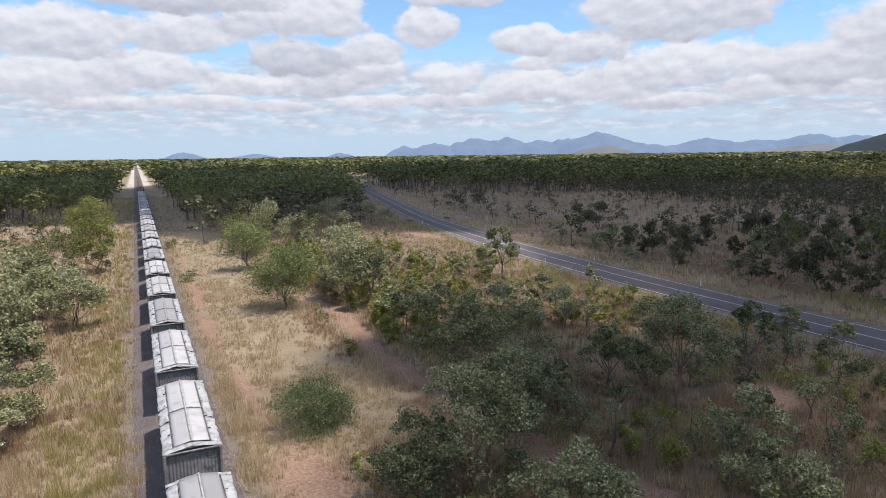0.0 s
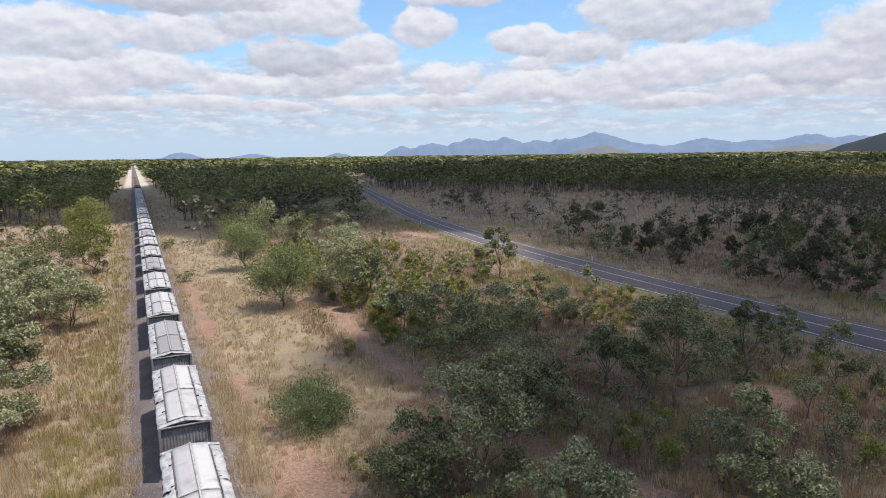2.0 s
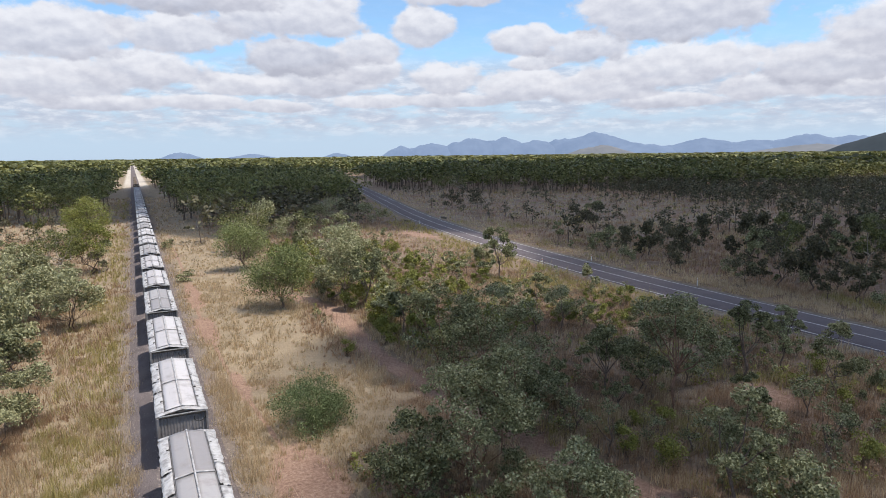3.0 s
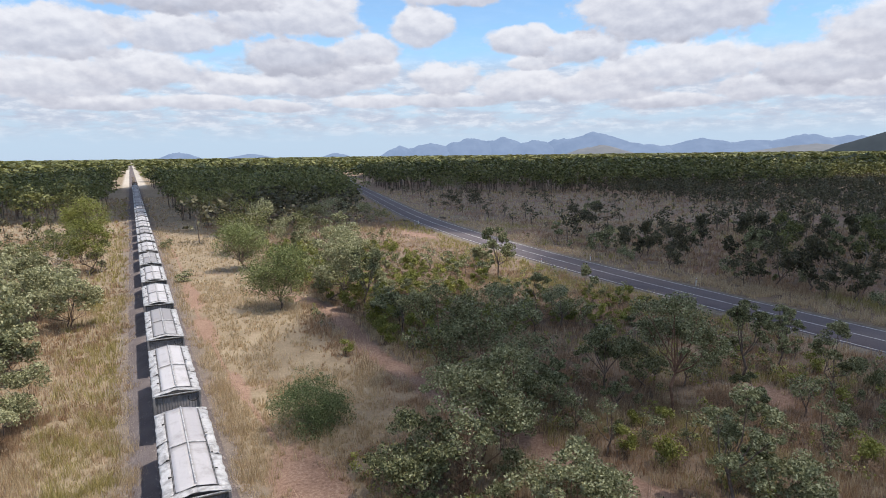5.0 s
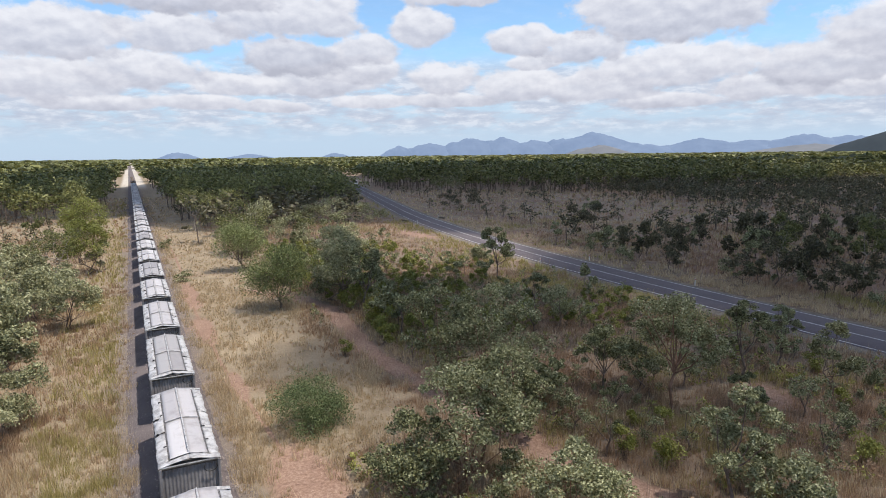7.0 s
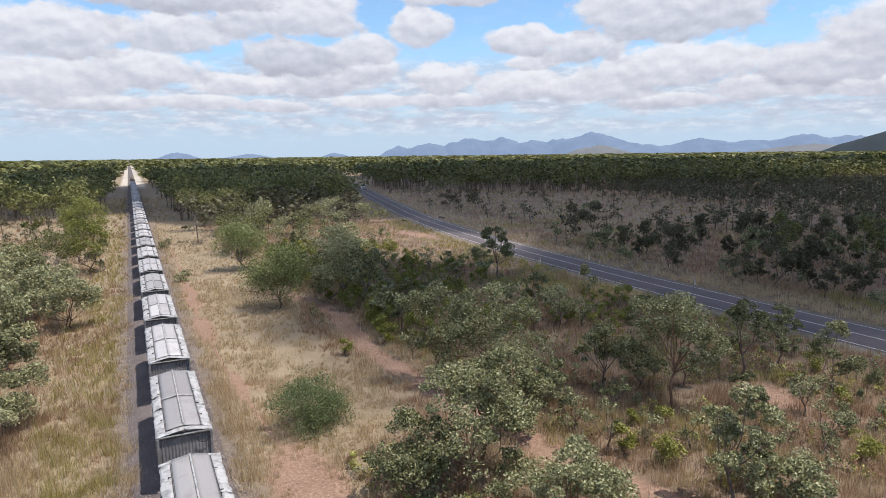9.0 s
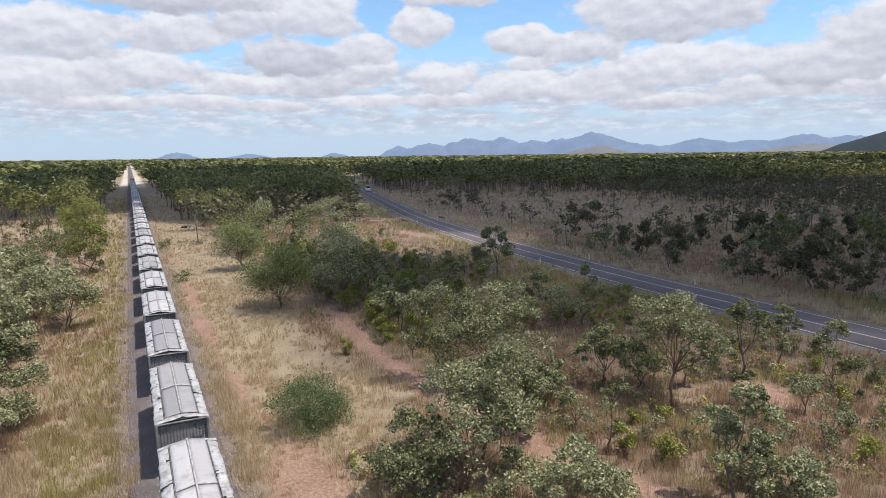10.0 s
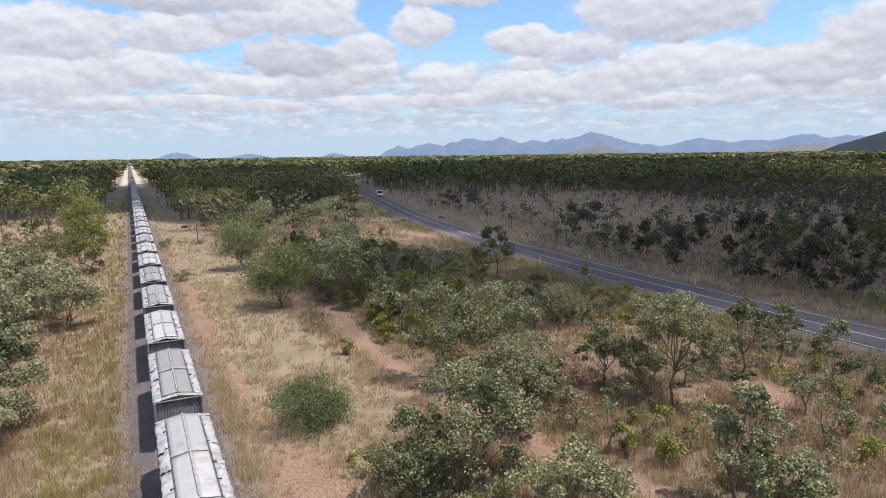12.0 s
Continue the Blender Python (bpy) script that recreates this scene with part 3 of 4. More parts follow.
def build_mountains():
    blue, brown = "far horizon mountain with blue haze painted as glow", "bare brown hill before the far mountains, haze painted as glow"
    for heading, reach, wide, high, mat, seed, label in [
            (22.4, 4400, 170, 84, "hazed_range", 1, blue), (25.2, 4450, 330, 104, "hazed_range", 2, blue), (28.7, 4450, 330, 138, "hazed_range", 3, blue),
            (31.4, 4460, 330, 124, "hazed_range", 5, blue), (34.2, 4440, 330, 108, "hazed_range", 10, blue), (36.7, 4470, 330, 122, "hazed_range", 17, blue),
            (39.3, 4450, 420, 158, "hazed_range", 4, blue), (42.6, 4420, 420, 88, "hazed_range", 6, blue), (45.6, 4450, 330, 66, "hazed_range", 18, blue),
            (48.3, 4450, 380, 104, "hazed_range", 7, blue), (52.0, 4460, 460, 88, "hazed_range", 8, blue), (55.6, 4450, 420, 116, "hazed_range", 9, blue), (58.4, 4460, 420, 106, "hazed_range", 19, blue),
            (3.8, 4400, 170, 56, "hazed_range", 11, "small hill on the far horizon with blue haze painted as glow"), (9.3, 4450, 220, 40, "hazed_range", 12, "small hill on the far horizon with blue haze painted as glow"),
            (16.7, 4450, 130, 42, "hazed_range", 13, "small hill on the far horizon with blue haze painted as glow"),
            (39.9, 4100, 250, 66, "brown_hill", 14, brown), (62.9, 3200, 380, 108, "shaded_hill", 15, "wooded hill beyond the plain with cloud shade in its colour"),
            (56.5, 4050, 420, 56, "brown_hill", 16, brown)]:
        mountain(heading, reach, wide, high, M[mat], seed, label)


def spread(templates, xs, ys, hs, rs, turns):
    """Many trees in one mesh, from a few templates of height 1 and radius 1."""
    pick = np.random.default_rng(3).integers(0, len(templates), len(xs))
    out_v, out_f, base = [], [], 0
    for k, (tv, tf) in enumerate(templates):
        m = np.flatnonzero(pick == k)
        c, s = np.cos(turns[m])[:, None], np.sin(turns[m])[:, None]
        x = (tv[None, :, 0] * c - tv[None, :, 1] * s) * rs[m][:, None] + xs[m][:, None]
        y = (tv[None, :, 0] * s + tv[None, :, 1] * c) * rs[m][:, None] + ys[m][:, None]
        z = tv[None, :, 2] * hs[m][:, None]
        out_v.append(np.stack([x, y, z], -1).reshape(-1, 3))
        out_f.append((tf[None] + (np.arange(len(m)) * len(tv))[:, None, None] + base).reshape(-1, 4))
        base += len(m) * len(tv)
    return np.concatenate(out_v), np.concatenate(out_f)


def crown_template(seed, clumps, leaves, leaf, low=0.35, h=9.5, r=3.7):
    """A crown of true proportions, scaled to height 1 and radius 1; leaf: the size of a spray of leaves in metres."""
    _, (v, f) = tree_parts(seed, h, r, low, clumps, leaves, leaf, droop=0.1, clump_size=0.25)
    return v / np.array((r, r, h)), f


AXIS = (math.sin(radians(26.1)), math.cos(radians(26.1)))


def in_wedge(x, y):
    a = np.degrees(np.arctan2(x, y))
    return (a > -13) & (a < 64)


def forest_band(near, far, gap, seed):
    g = np.random.default_rng(seed)
    n = int(1.1 * (far ** 2 - near ** 2) * 0.70 / gap ** 2)
    a = radians(-13) + g.random(n) * radians(77)
    d = np.sqrt(g.uniform(near ** 2, far ** 2, n))
    x, y = d * np.sin(a), d * np.cos(a)
    deep = x * AXIS[0] + y * AXIS[1]
    front = 285 + 22 * np.sin(x * 0.021) + 12 * np.sin(x * 0.067 + 1.0)
    keep = np.where(x < road_x(y) - 12, (y > 176 + 0.10 * np.abs(x) + 8 * np.sin(x * 0.2)), deep > front)
    keep &= np.abs(x - 1.5) > np.where(y > 380, 9.0, 11 + 2 * np.sin(y * 0.1))
    keep &= np.abs(x - road_x(y)) > 9
    patch = np.array([noise.noise((px * 0.011, py * 0.011, 5.0)) for px, py in zip(x, y)])
    keep &= (patch > -0.32) | (deep < 420)
    return x[keep], y[keep], g


def build_forest():
    label = "dense olive green eucalyptus woodland on the plain"
    for near, far, gap, clumps, leaves, leaf, high in [(172, 265, 5.4, 15, 12, 0.78, (9.0, 13.0)), (265, 430, 5.8, 9, 6, 1.30, (9.0, 13.0)), (430, 900, 9.8, 5, 4, 3.0, (8.5, 12)),
                                                        (900, 2000, 20.0, 4, 4, 4.0, (7, 11)), (2000, 4700, 44.0, 4, 3, 5.5, (6, 12))]:
        x, y, g = forest_band(near, far, gap, int(near))
        temps = [crown_template(50 + i, clumps, leaves, leaf) for i in range(6)]
        swell = np.array([noise.noise((a * 0.03, b * 0.03, 2.5)) for a, b in zip(x, y)])
        h = g.uniform(*high, len(x)) * g.choice([0.7, 0.9, 1.0, 1.08], len(x)) * (0.95 + 0.22 * swell)
        r = h * g.uniform(0.30, 0.46, len(x)) * (gap / 5.2) ** 0.75
        v, f = spread(temps, x, y, h, r, g.uniform(0, 6.28, len(x)))
        tagged(link_mesh("woodland", v, f, M["forest"]), label, "woodland", kind="stuff")
        if far < 500:
            segs = [(np.array((px, py, -0.1)), np.array((px + 0.3 * math.sin(px), py, ph * 0.6)), 0.16, 0.08) for px, py, ph in zip(x, y, h)]
            tv, tf = tubes(segs, 4)
            tagged(link_mesh("woodland_trunks", tv, tf, M["bark"]), "grey trunks in the woodland", "tree trunks", kind="stuff")


build_mountains()
build_forest()

# ---------------------------------------------------------------- clouds that shade the plain


def build_cloud(gx, gy, wide, deep, high, seed, power=1.0, vapour="cloud"):
    """A cumulus whose shade falls round (gx, gy) on the ground."""
    g = np.random.default_rng(seed)
    bm = bmesh.new()
    for _ in range(60):
        a, d = g.uniform(0, 6.28), math.sqrt(g.uniform(0, 1))
        size = g.uniform(0.26, 0.42) * (1.15 - 0.55 * d)
        m = Matrix.Translation((d * 0.86 * wide * math.copysign(abs(math.cos(a)) ** power, math.cos(a)), d * 0.86 * deep * math.copysign(abs(math.sin(a)) ** power, math.sin(a)), 18 * (1 - d) * g.random()))
        bmesh.ops.create_icosphere(bm, subdivisions=2, radius=1.0, matrix=m @ Matrix.Diagonal((size * wide, size * deep, 22 * (1.2 - d), 1)))
    for v in bm.verts:
        k = noise.noise_vector(v.co * 0.06)
        v.co += Vector((k.x, k.y, k.z * 0.4)) * 7
    me = bpy.data.meshes.new("cloud")
    bm.to_mesh(me)
    bm.free()
    me.materials.append(M[vapour])
    ob = tagged(new("cloud", me), "white cumulus cloud drifting over the plain", "cloud", "clouds over the plain")
    ob.matrix_basis = pose(gx + SUN.x / SUN.z * high, gy + SUN.y / SUN.z * high, high)
    return ob


CLOUD_HIGH = 420.0
shade_clouds = [
    # thing over a centre on the ground, and its drift in 12 s
    (build_cloud(178, 150, 120, 175, CLOUD_HIGH, 1, vapour="middle_cloud"), (0, 0)),
    (build_cloud(72, 290, 128, 172, CLOUD_HIGH, 2, vapour="deep_cloud"), (0, 36)),
    (build_cloud(330, 400, 210, 210, CLOUD_HIGH, 3, vapour="deep_cloud"), (0, 0)),
    (build_cloud(-60, 250, 66, 75, CLOUD_HIGH, 5, vapour="deep_cloud"), (0, 20)),
    (build_cloud(121, 38, 78, 80, CLOUD_HIGH, 6, vapour="middle_cloud"), (0, 0)),
    (build_cloud(45, 24, 38, 33, CLOUD_HIGH, 4, 0.5), (7, 58)),
]
cloud_homes = [ob.matrix_basis.copy() for ob, _ in shade_clouds]

# ---------------------------------------------------------------- train


def roof_paint(n, place, dust=1.0):
    tone = n.add("ShaderNodeObjectInfo").outputs["Random"]
    dirt = n.noise(place, 1.1, 6.0, 0.65)
    fine = n.noise(n.vec("MULTIPLY", place, (9.0, 0.8, 2.0)), 1.0, 4.0)
    base = n.ramp(tone, (0.0, (0.38 * dust, 0.365 * dust, 0.385 * dust)), (1.0, (0.52 * dust, 0.505 * dust, 0.525 * dust)))
    worn = n.mix(n.span(dirt, 0.5, 0.72, 0.0, 0.55), base, (0.24, 0.22, 0.22))
    return n.mix(n.span(fine, 0.55, 0.75, 0.0, 0.35), worn, (0.30, 0.28, 0.28))


M["roof"] = material("roof_cover", roof_paint, 0.55, bump=0.25, bump_scale=3.0, sheen=1.0)
M["roof_dusty"] = material("dusty_roof_cover", lambda n, p: roof_paint(n, p, 0.68), 0.6, bump=0.25, bump_scale=3.0, sheen=1.0)
M["flap"] = material("crumpled_cover", lambda n, p: n.mix(n.span(n.noise(p, 2.6, 6.0, 0.65), 0.42, 0.66, 0.0, 0.75), (0.48, 0.475, 0.49), (0.19, 0.18, 0.18)), 0.5, bump=0.5, bump_scale=4.0, sheen=1.0)
M["body"] = material("wagon_paint", two_tone((0.13, 0.125, 0.13), (0.24, 0.23, 0.235), 2.0), 0.6, bump=0.2, sheen=1.0)
M["black"] = material("black_steel", two_tone((0.02, 0.02, 0.02), (0.06, 0.055, 0.05), 5.0), 0.6, 0.3, sheen=1.0)
M["rubber"] = material("rubber", two_tone((0.015, 0.015, 0.015), (0.03, 0.03, 0.03), 8.0), 0.7)
HALF, LONG = 1.3, 4.8


def crumpled(name, mat, root, x0, x1, y0, y1, z0, z1, seed, amount, thick=0.03, nu=5, nv=9, edge=0.0):
    """A bent sheet between two long edges."""
    seed = abs(seed) + 5 * (seed < 0)
    verts, faces = [], []
    for layer in (0, 1):
        state = np.random.default_rng(seed)
        for j in range(nv):
            for i in range(nu):
                u, v = i / (nu - 1), j / (nv - 1)
                bulge = amount * math.sin(math.pi * u) * (0.4 + 0.6 * math.sin(v * 9 + seed)) + state.normal() * amount * 0.35
                ragged = 1 + u ** 3 * edge * (state.random() - 0.6)
                verts.append((x0 + (x1 - x0) * u * ragged, y0 + (y1 - y0) * v + state.normal() * 0.012, z0 + (z1 - z0) * u + bulge - layer * thick))
    k = nu * nv
    for j in range(nv - 1):
        for i in range(nu - 1):
            a = j * nu + i
            faces += [(a, a + 1, a + nu + 1, a + nu), (k + a, k + a + nu, k + a + nu + 1, k + a + 1)]
    ring = [j * nu for j in range(nv)] + [(nv - 1) * nu + i for i in range(1, nu)] + [j * nu + nu - 1 for j in range(nv - 2, -1, -1)] + [i for i in range(nu - 2, 0, -1)]
    for a, b in zip(ring, ring[1:] + ring[:1]):
        faces.append((a, b, k + b, k + a))
    return link_mesh(name, np.array(verts), np.array(faces), mat, root)


def corrugated(bm, x0, x1, y, z0, z1, ribs, depth):
    """A wall across the wagon with upright ribs."""
    step = (x1 - x0) / (ribs * 4)
    prev = None
    for i in range(ribs * 4 + 1):
        d = depth if i % 4 in (1, 2) else 0.0
        pair = [bm.verts.new((x0 + i * step, y + d, z)) for z in (z0, z1)]
        if prev:
            bm.faces.new((prev[0], pair[0], pair[1], prev[1]))
        prev = pair


def build_wagon(seed):
    root = tagged(new("freight_wagon"), "dark grey covered freight wagon with worn pale roof covers", "train wagon", "wagons of the train")
    # hull: sloping hopper sides between sills
    bm = bmesh.new()
    add_box(bm, -1.24, 1.24, -LONG + 0.12, LONG - 0.12, 0.75, 2.66, 0.03)
    for i in range(11):
        y = -LONG + 0.5 + i * (2 * LONG - 1.0) / 10
        for s in (-1, 1):
            add_box(bm, s * 1.27 - 0.04, s * 1.27 + 0.04, y - 0.05, y + 0.05, 0.75, 2.6)
    part("body", bm, M["body"], root)
    for s in (-1, 1):
        bm = bmesh.new()
        corrugated(bm, -1.16, 1.16, s * (LONG - 0.10) + (0 if s > 0 else -0.045), 0.8, 2.62, 15, 0.03)
        part("end_wall", bm, M["body"], root, "ribbed steel end wall")
        for x in (-1.22, 1.22):
            bm = bmesh.new()
            add_box(bm, x - 0.06, x + 0.06, s * LONG - 0.08, s * LONG + 0.06, 0.7, 2.7, 0.015)
            part("corner_post", bm, M["body"], root)
        bm = bmesh.new()
        add_box(bm, -1.28, 1.28, s * (LONG - 0.03) - 0.09, s * (LONG - 0.03) + 0.09, 2.62, 2.72, 0.02)
        part("end_rail", bm, M["black"], root)
    # two long roof slopes, each in two sheets with a raised seam
    inner = 0.78
    for s in (-1, 1):
        for y0, y1, lift in ((-LONG + 0.45, -0.02, 0.0), (0.02, LONG - 0.12, 0.015)):
            crumpled("roof_sheet", M["roof_dusty" if seed in (2, 4) else "roof"], root, 0.0, s * inner, y0, y1, 3.04 + lift, 2.90 + lift, seed * 7 + int(y0) + s, 0.012, 0.03, 5, 13)
        bm = bmesh.new()
        add_rod(bm, (s * 0.02, -0.02, 3.085), (s * inner, -0.02, 2.95), 0.035, 6)
        part("seam", bm, M["flap"], root)
        bm = bmesh.new()
        add_box(bm, s * (inner + 0.03) - 0.014, s * (inner + 0.03) + 0.014, -LONG + 0.45, LONG - 0.3, 2.83, 2.895)
        part("gutter", bm, M["body"], root)
        # flaps down to the eaves; the middle one is buckled
        edges = (-LONG + 0.30, -1.25, 0.9, LONG - 0.25)
        for k in range(3):
            tilt = (0.02, 0.07, 0.03)[k]
            crumpled("side_flap", M["flap"], root, s * (inner + 0.07), s * 1.30, edges[k] + 0.03, edges[k + 1] - 0.03 - 0.12 * (k == 1), 2.87 + tilt, 2.73, seed * 13 + k * 3 + s, (0.035, 0.11, 0.045)[k], 0.03, 5, 12, 0.17)
        for y in (-2.9, -1.2, 1.1, 3.1):
            bm = bmesh.new()
            add_box(bm, s * 0.92 - 0.07, s * 0.92 + 0.07, y - 0.025, y + 0.025, 2.83, 2.915, 0.012)
            part("clamp", bm, M["black"], root)
    bm = bmesh.new()
    add_rod(bm, (0, -LONG + 0.55, 3.09), (0, LONG - 0.2, 3.09), 0.04, 8)
    part("ridge_pole", bm, M["flap"], root, "pale ridge pole")
    # hoods bent over both ends
    for s in (-1, 1):
        for x0, x1, z0, z1 in ((-1.30, 0.0, 2.76, 2.99), (0.0, 1.30, 2.99, 2.76)):
            crumpled("end_hood", M["flap"], root, x0, x1, s * (LONG + 0.02), s * (LONG - (0.42 if s < 0 else 0.2)), z0, z1, seed + int(x0 * 3) + s, 0.025, 0.04, 7, 4)
        bm = bmesh.new()
        add_box(bm, -1.30, 1.30, s * LONG - 0.02, s * LONG + 0.02, 2.68, 2.76)
        part("hood_edge", bm, M["flap"], root)
    # brake hose looped at the corner
    bm = bmesh.new()
    pts = [(0.75 + 0.28 * math.cos(a) + 0.1, -LONG - 0.10, 2.42 + 0.22 * math.sin(a)) for a in np.linspace(2.6, 6.6, 9)]
    for p, q in zip(pts, pts[1:]):
        add_rod(bm, p, q, 0.022, 6)
    part("hose", bm, M["rubber"], root)
    bm = bmesh.new()
    add_box(bm, -1.0, 1.0, -LONG - 0.35, LONG + 0.35, 0.45, 0.75, 0.03)
    part("underframe", bm, M["black"], root)
    for s in (-1, 1):
        bm = bmesh.new()
        for x in (-0.72, 0.72):
            add_box(bm, x - 0.07, x + 0.07, s * 3.4 - 1.2, s * 3.4 + 1.2, 0.30, 0.52, 0.03)
        add_box(bm, -0.72, 0.72, s * 3.4 - 0.14, s * 3.4 + 0.14, 0.32, 0.5, 0.03)
        bogie = part("bogie", bm, M["black"], root)
        for y in (-0.85, 0.85):
            for x in (-0.57, 0.57):
                bm = bmesh.new()
                add_rod(bm, (x - 0.05, s * 3.4 + y, 0.40), (x + 0.05, s * 3.4 + y, 0.40), 0.40, 16)
                part("wheel", bm, M["rail"], bogie, "worn steel wheel")
        bm = bmesh.new()
        add_box(bm, -0.12, 0.12, s * (LONG + 0.35), s * (LONG + 1.46), 0.42, 0.62, 0.03)
        add_box(bm, -0.2, 0.2, s * (LONG + 1.15), s * (LONG + 1.44), 0.38, 0.66, 0.04)
        part("coupler", bm, M["black"], root)
    return root


M["loco"] = material("loco_paint", two_tone((0.09, 0.05, 0.03), (0.16, 0.10, 0.05), 1.0), 0.5, sheen=1.0)
M["glass"] = material("dark_glass", lambda n, p: (0.02, 0.025, 0.03), 0.08)


def build_loco():
    root = tagged(new("locomotive"), "dark diesel locomotive pulling the freight train", "locomotive")
    bm = bmesh.new()
    add_box(bm, -1.0, 1.0, -8.6, 5.2, 1.2, 3.3, 0.12)
    part("hood", bm, M["loco"], root)
    bm = bmesh.new()
    add_box(bm, -1.35, 1.35, 5.2, 8.0, 1.2, 3.55, 0.15)
    part("cab", bm, M["loco"], root)
    bm = bmesh.new()
    add_box(bm, -1.15, 1.15, 7.97, 8.03, 2.4, 3.2)
    part("windscreen", bm, M["glass"], root)
    bm = bmesh.new()
    add_box(bm, -1.38, 1.38, -9.0, 9.0, 0.85, 1.2, 0.05)
    part("underframe", bm, M["black"], root)
    for y in (-4.5, -1.5, 2.0):
        bm = bmesh.new()
        add_rod(bm, (0, y, 3.25), (0, y, 3.42), 0.55, 16)
        part("fan", bm, M["black"], root)
    for s in (-1, 1):
        bm = bmesh.new()
        for y in (-1.6, 0, 1.6):
            for x in (-0.57, 0.57):
                add_rod(bm, (x - 0.05, s * 5.6 + y, 0.46), (x + 0.05, s * 5.6 + y, 0.46), 0.46, 16)
        add_box(bm, -0.95, 0.95, s * 5.6 - 2.2, s * 5.6 + 2.2, 0.35, 0.8, 0.05)
        part("bogie", bm, M["black"], root)
    return root


SPEED, PITCH, FIRST = 14.16, 12.55, 30.08
wagon_kinds = [build_wagon(i + 1) for i in range(4)]
train = []
for k in range(-14, 21):
    middle = FIRST + LONG + PITCH * k
    i = k + 14
    thing = wagon_kinds[i] if i < 4 else copy_thing(wagon_kinds[(i * 7 + i // 3) % 4], Matrix())
    train.append((thing, middle))
train.append((build_loco(), FIRST + PITCH * 21 + 9.6))

# ---------------------------------------------------------------- van and roadside


def build_van():
    root = tagged(new("van"), "white van driving along the highway", "van")
    white = M["post"]
    bm = bmesh.new()
    prof = [(-2.6, 0.35), (-2.6, 2.35), (-2.4, 2.5), (1.0, 2.5), (1.3, 2.4), (2.0, 1.45), (2.75, 1.2), (2.85, 0.9), (2.85, 0.35)]
    left = [bm.verts.new((-0.98, y, z)) for y, z in prof]
    right = [bm.verts.new((0.98, y, z)) for y, z in prof]
    bm.faces.new(left[::-1])
    bm.faces.new(right)
    for i in range(len(prof)):
        j = (i + 1) % len(prof)
        bm.faces.new((left[i], left[j], right[j], right[i]))
    bmesh.ops.recalc_face_normals(bm, faces=bm.faces)
    bmesh.ops.bevel(bm, geom=list(bm.edges), offset=0.05, segments=2, affect="EDGES")
    part("body", bm, white, root)
    bm = bmesh.new()
    a = [bm.verts.new(p) for p in ((-0.85, 1.36, 2.36), (0.85, 1.36, 2.36), (0.88, 2.0, 1.50), (-0.88, 2.0, 1.50))]
    bm.faces.new(a)
    bmesh.ops.solidify(bm, geom=list(bm.faces), thickness=-0.03)
    part("windscreen", bm, M["glass"], root)
    bm = bmesh.new()
    add_box(bm, -0.7, 0.7, 2.84, 2.90, 0.55, 0.85, 0.02)
    part("grille", bm, M["black"], root)
    for s in (-1, 1):
        bm = bmesh.new()
        add_box(bm, s * 0.8 - 0.12, s * 0.8 + 0.12, 2.80, 2.88, 0.85, 1.05, 0.03)
        part("headlight", bm, M["paint"], root)
        bm = bmesh.new()
        add_box(bm, s * 0.985 - 0.015, s * 0.985 + 0.015, 0.3, 1.4, 1.5, 2.1, 0.01)
        part("side_window", bm, M["glass"], root)
        for y in (-1.6, 1.9):
            bm = bmesh.new()
            add_rod(bm, (s * 0.78, y, 0.34), (s * 1.0, y, 0.34), 0.34, 18)
            wheel = part("wheel", bm, M["rubber"], root)
            bm = bmesh.new()
            add_rod(bm, (s * 0.99, y, 0.34), (s * 1.012, y, 0.34), 0.2, 14)
            part("rim", bm, M["post"], wheel, "pale steel rim")
    return root


van = build_van()


def build_post():
    root = tagged(new("guide_post"), "white roadside guide post with red reflector", "guide post", "guide posts along the highway")
    bm = bmesh.new()
    add_box(bm, -0.06, 0.06, -0.03, 0.03, -0.2, 1.0, 0.01)
    part("post", bm, M["post"], root)
    bm = bmesh.new()
    add_box(bm, -0.04, 0.04, -0.04, -0.031, 0.78, 0.9)
    part("reflector", bm, M["red"], root)
    return root


post = build_post()
post.matrix_basis = pose(float(road_x(78.5)) - 4.2, 78.5, 0)
for side, y in ((4.4, 77.5), (4.4, 56.0), (-4.2, 140.0), (4.4, 150.0)):
    copy_thing(post, pose(float(road_x(y)) + side, y, 0))

# ---------------------------------------------------------------- trees that stand out, by the drone
for kind, x, y, h, r, v, lean in [
        ("lowgum", 13.6, 26.1, 6.7, 3.3, 0, -0.25), ("lowgum", 11.2, 26.4, 4.7, 2.7, 2, 0.0), ("redgum", 16.1, 28.4, 6.9, 3.1, 4, 0.5), ("lowgum", 19.2, 40.2, 7.6, 3.3, 5, -0.1), ("lowgum", 22.4, 37.0, 8.2, 3.7, 6, 0.0), ("lowgum", 19.0, 30.5, 4.6, 2.2, 7, 0.3),
        ("lowgum", 16.7, 21.4, 4.1, 2.7, 3, 0.0), ("redgum", 30.7, 28.8, 7.9, 3.4, 1, 0.0), ("gum", 28.9, 33.5, 5.5, 1.9, 1, 0.0)]:
    plant(kind, x, y, h, r, "near", None, v, lean)
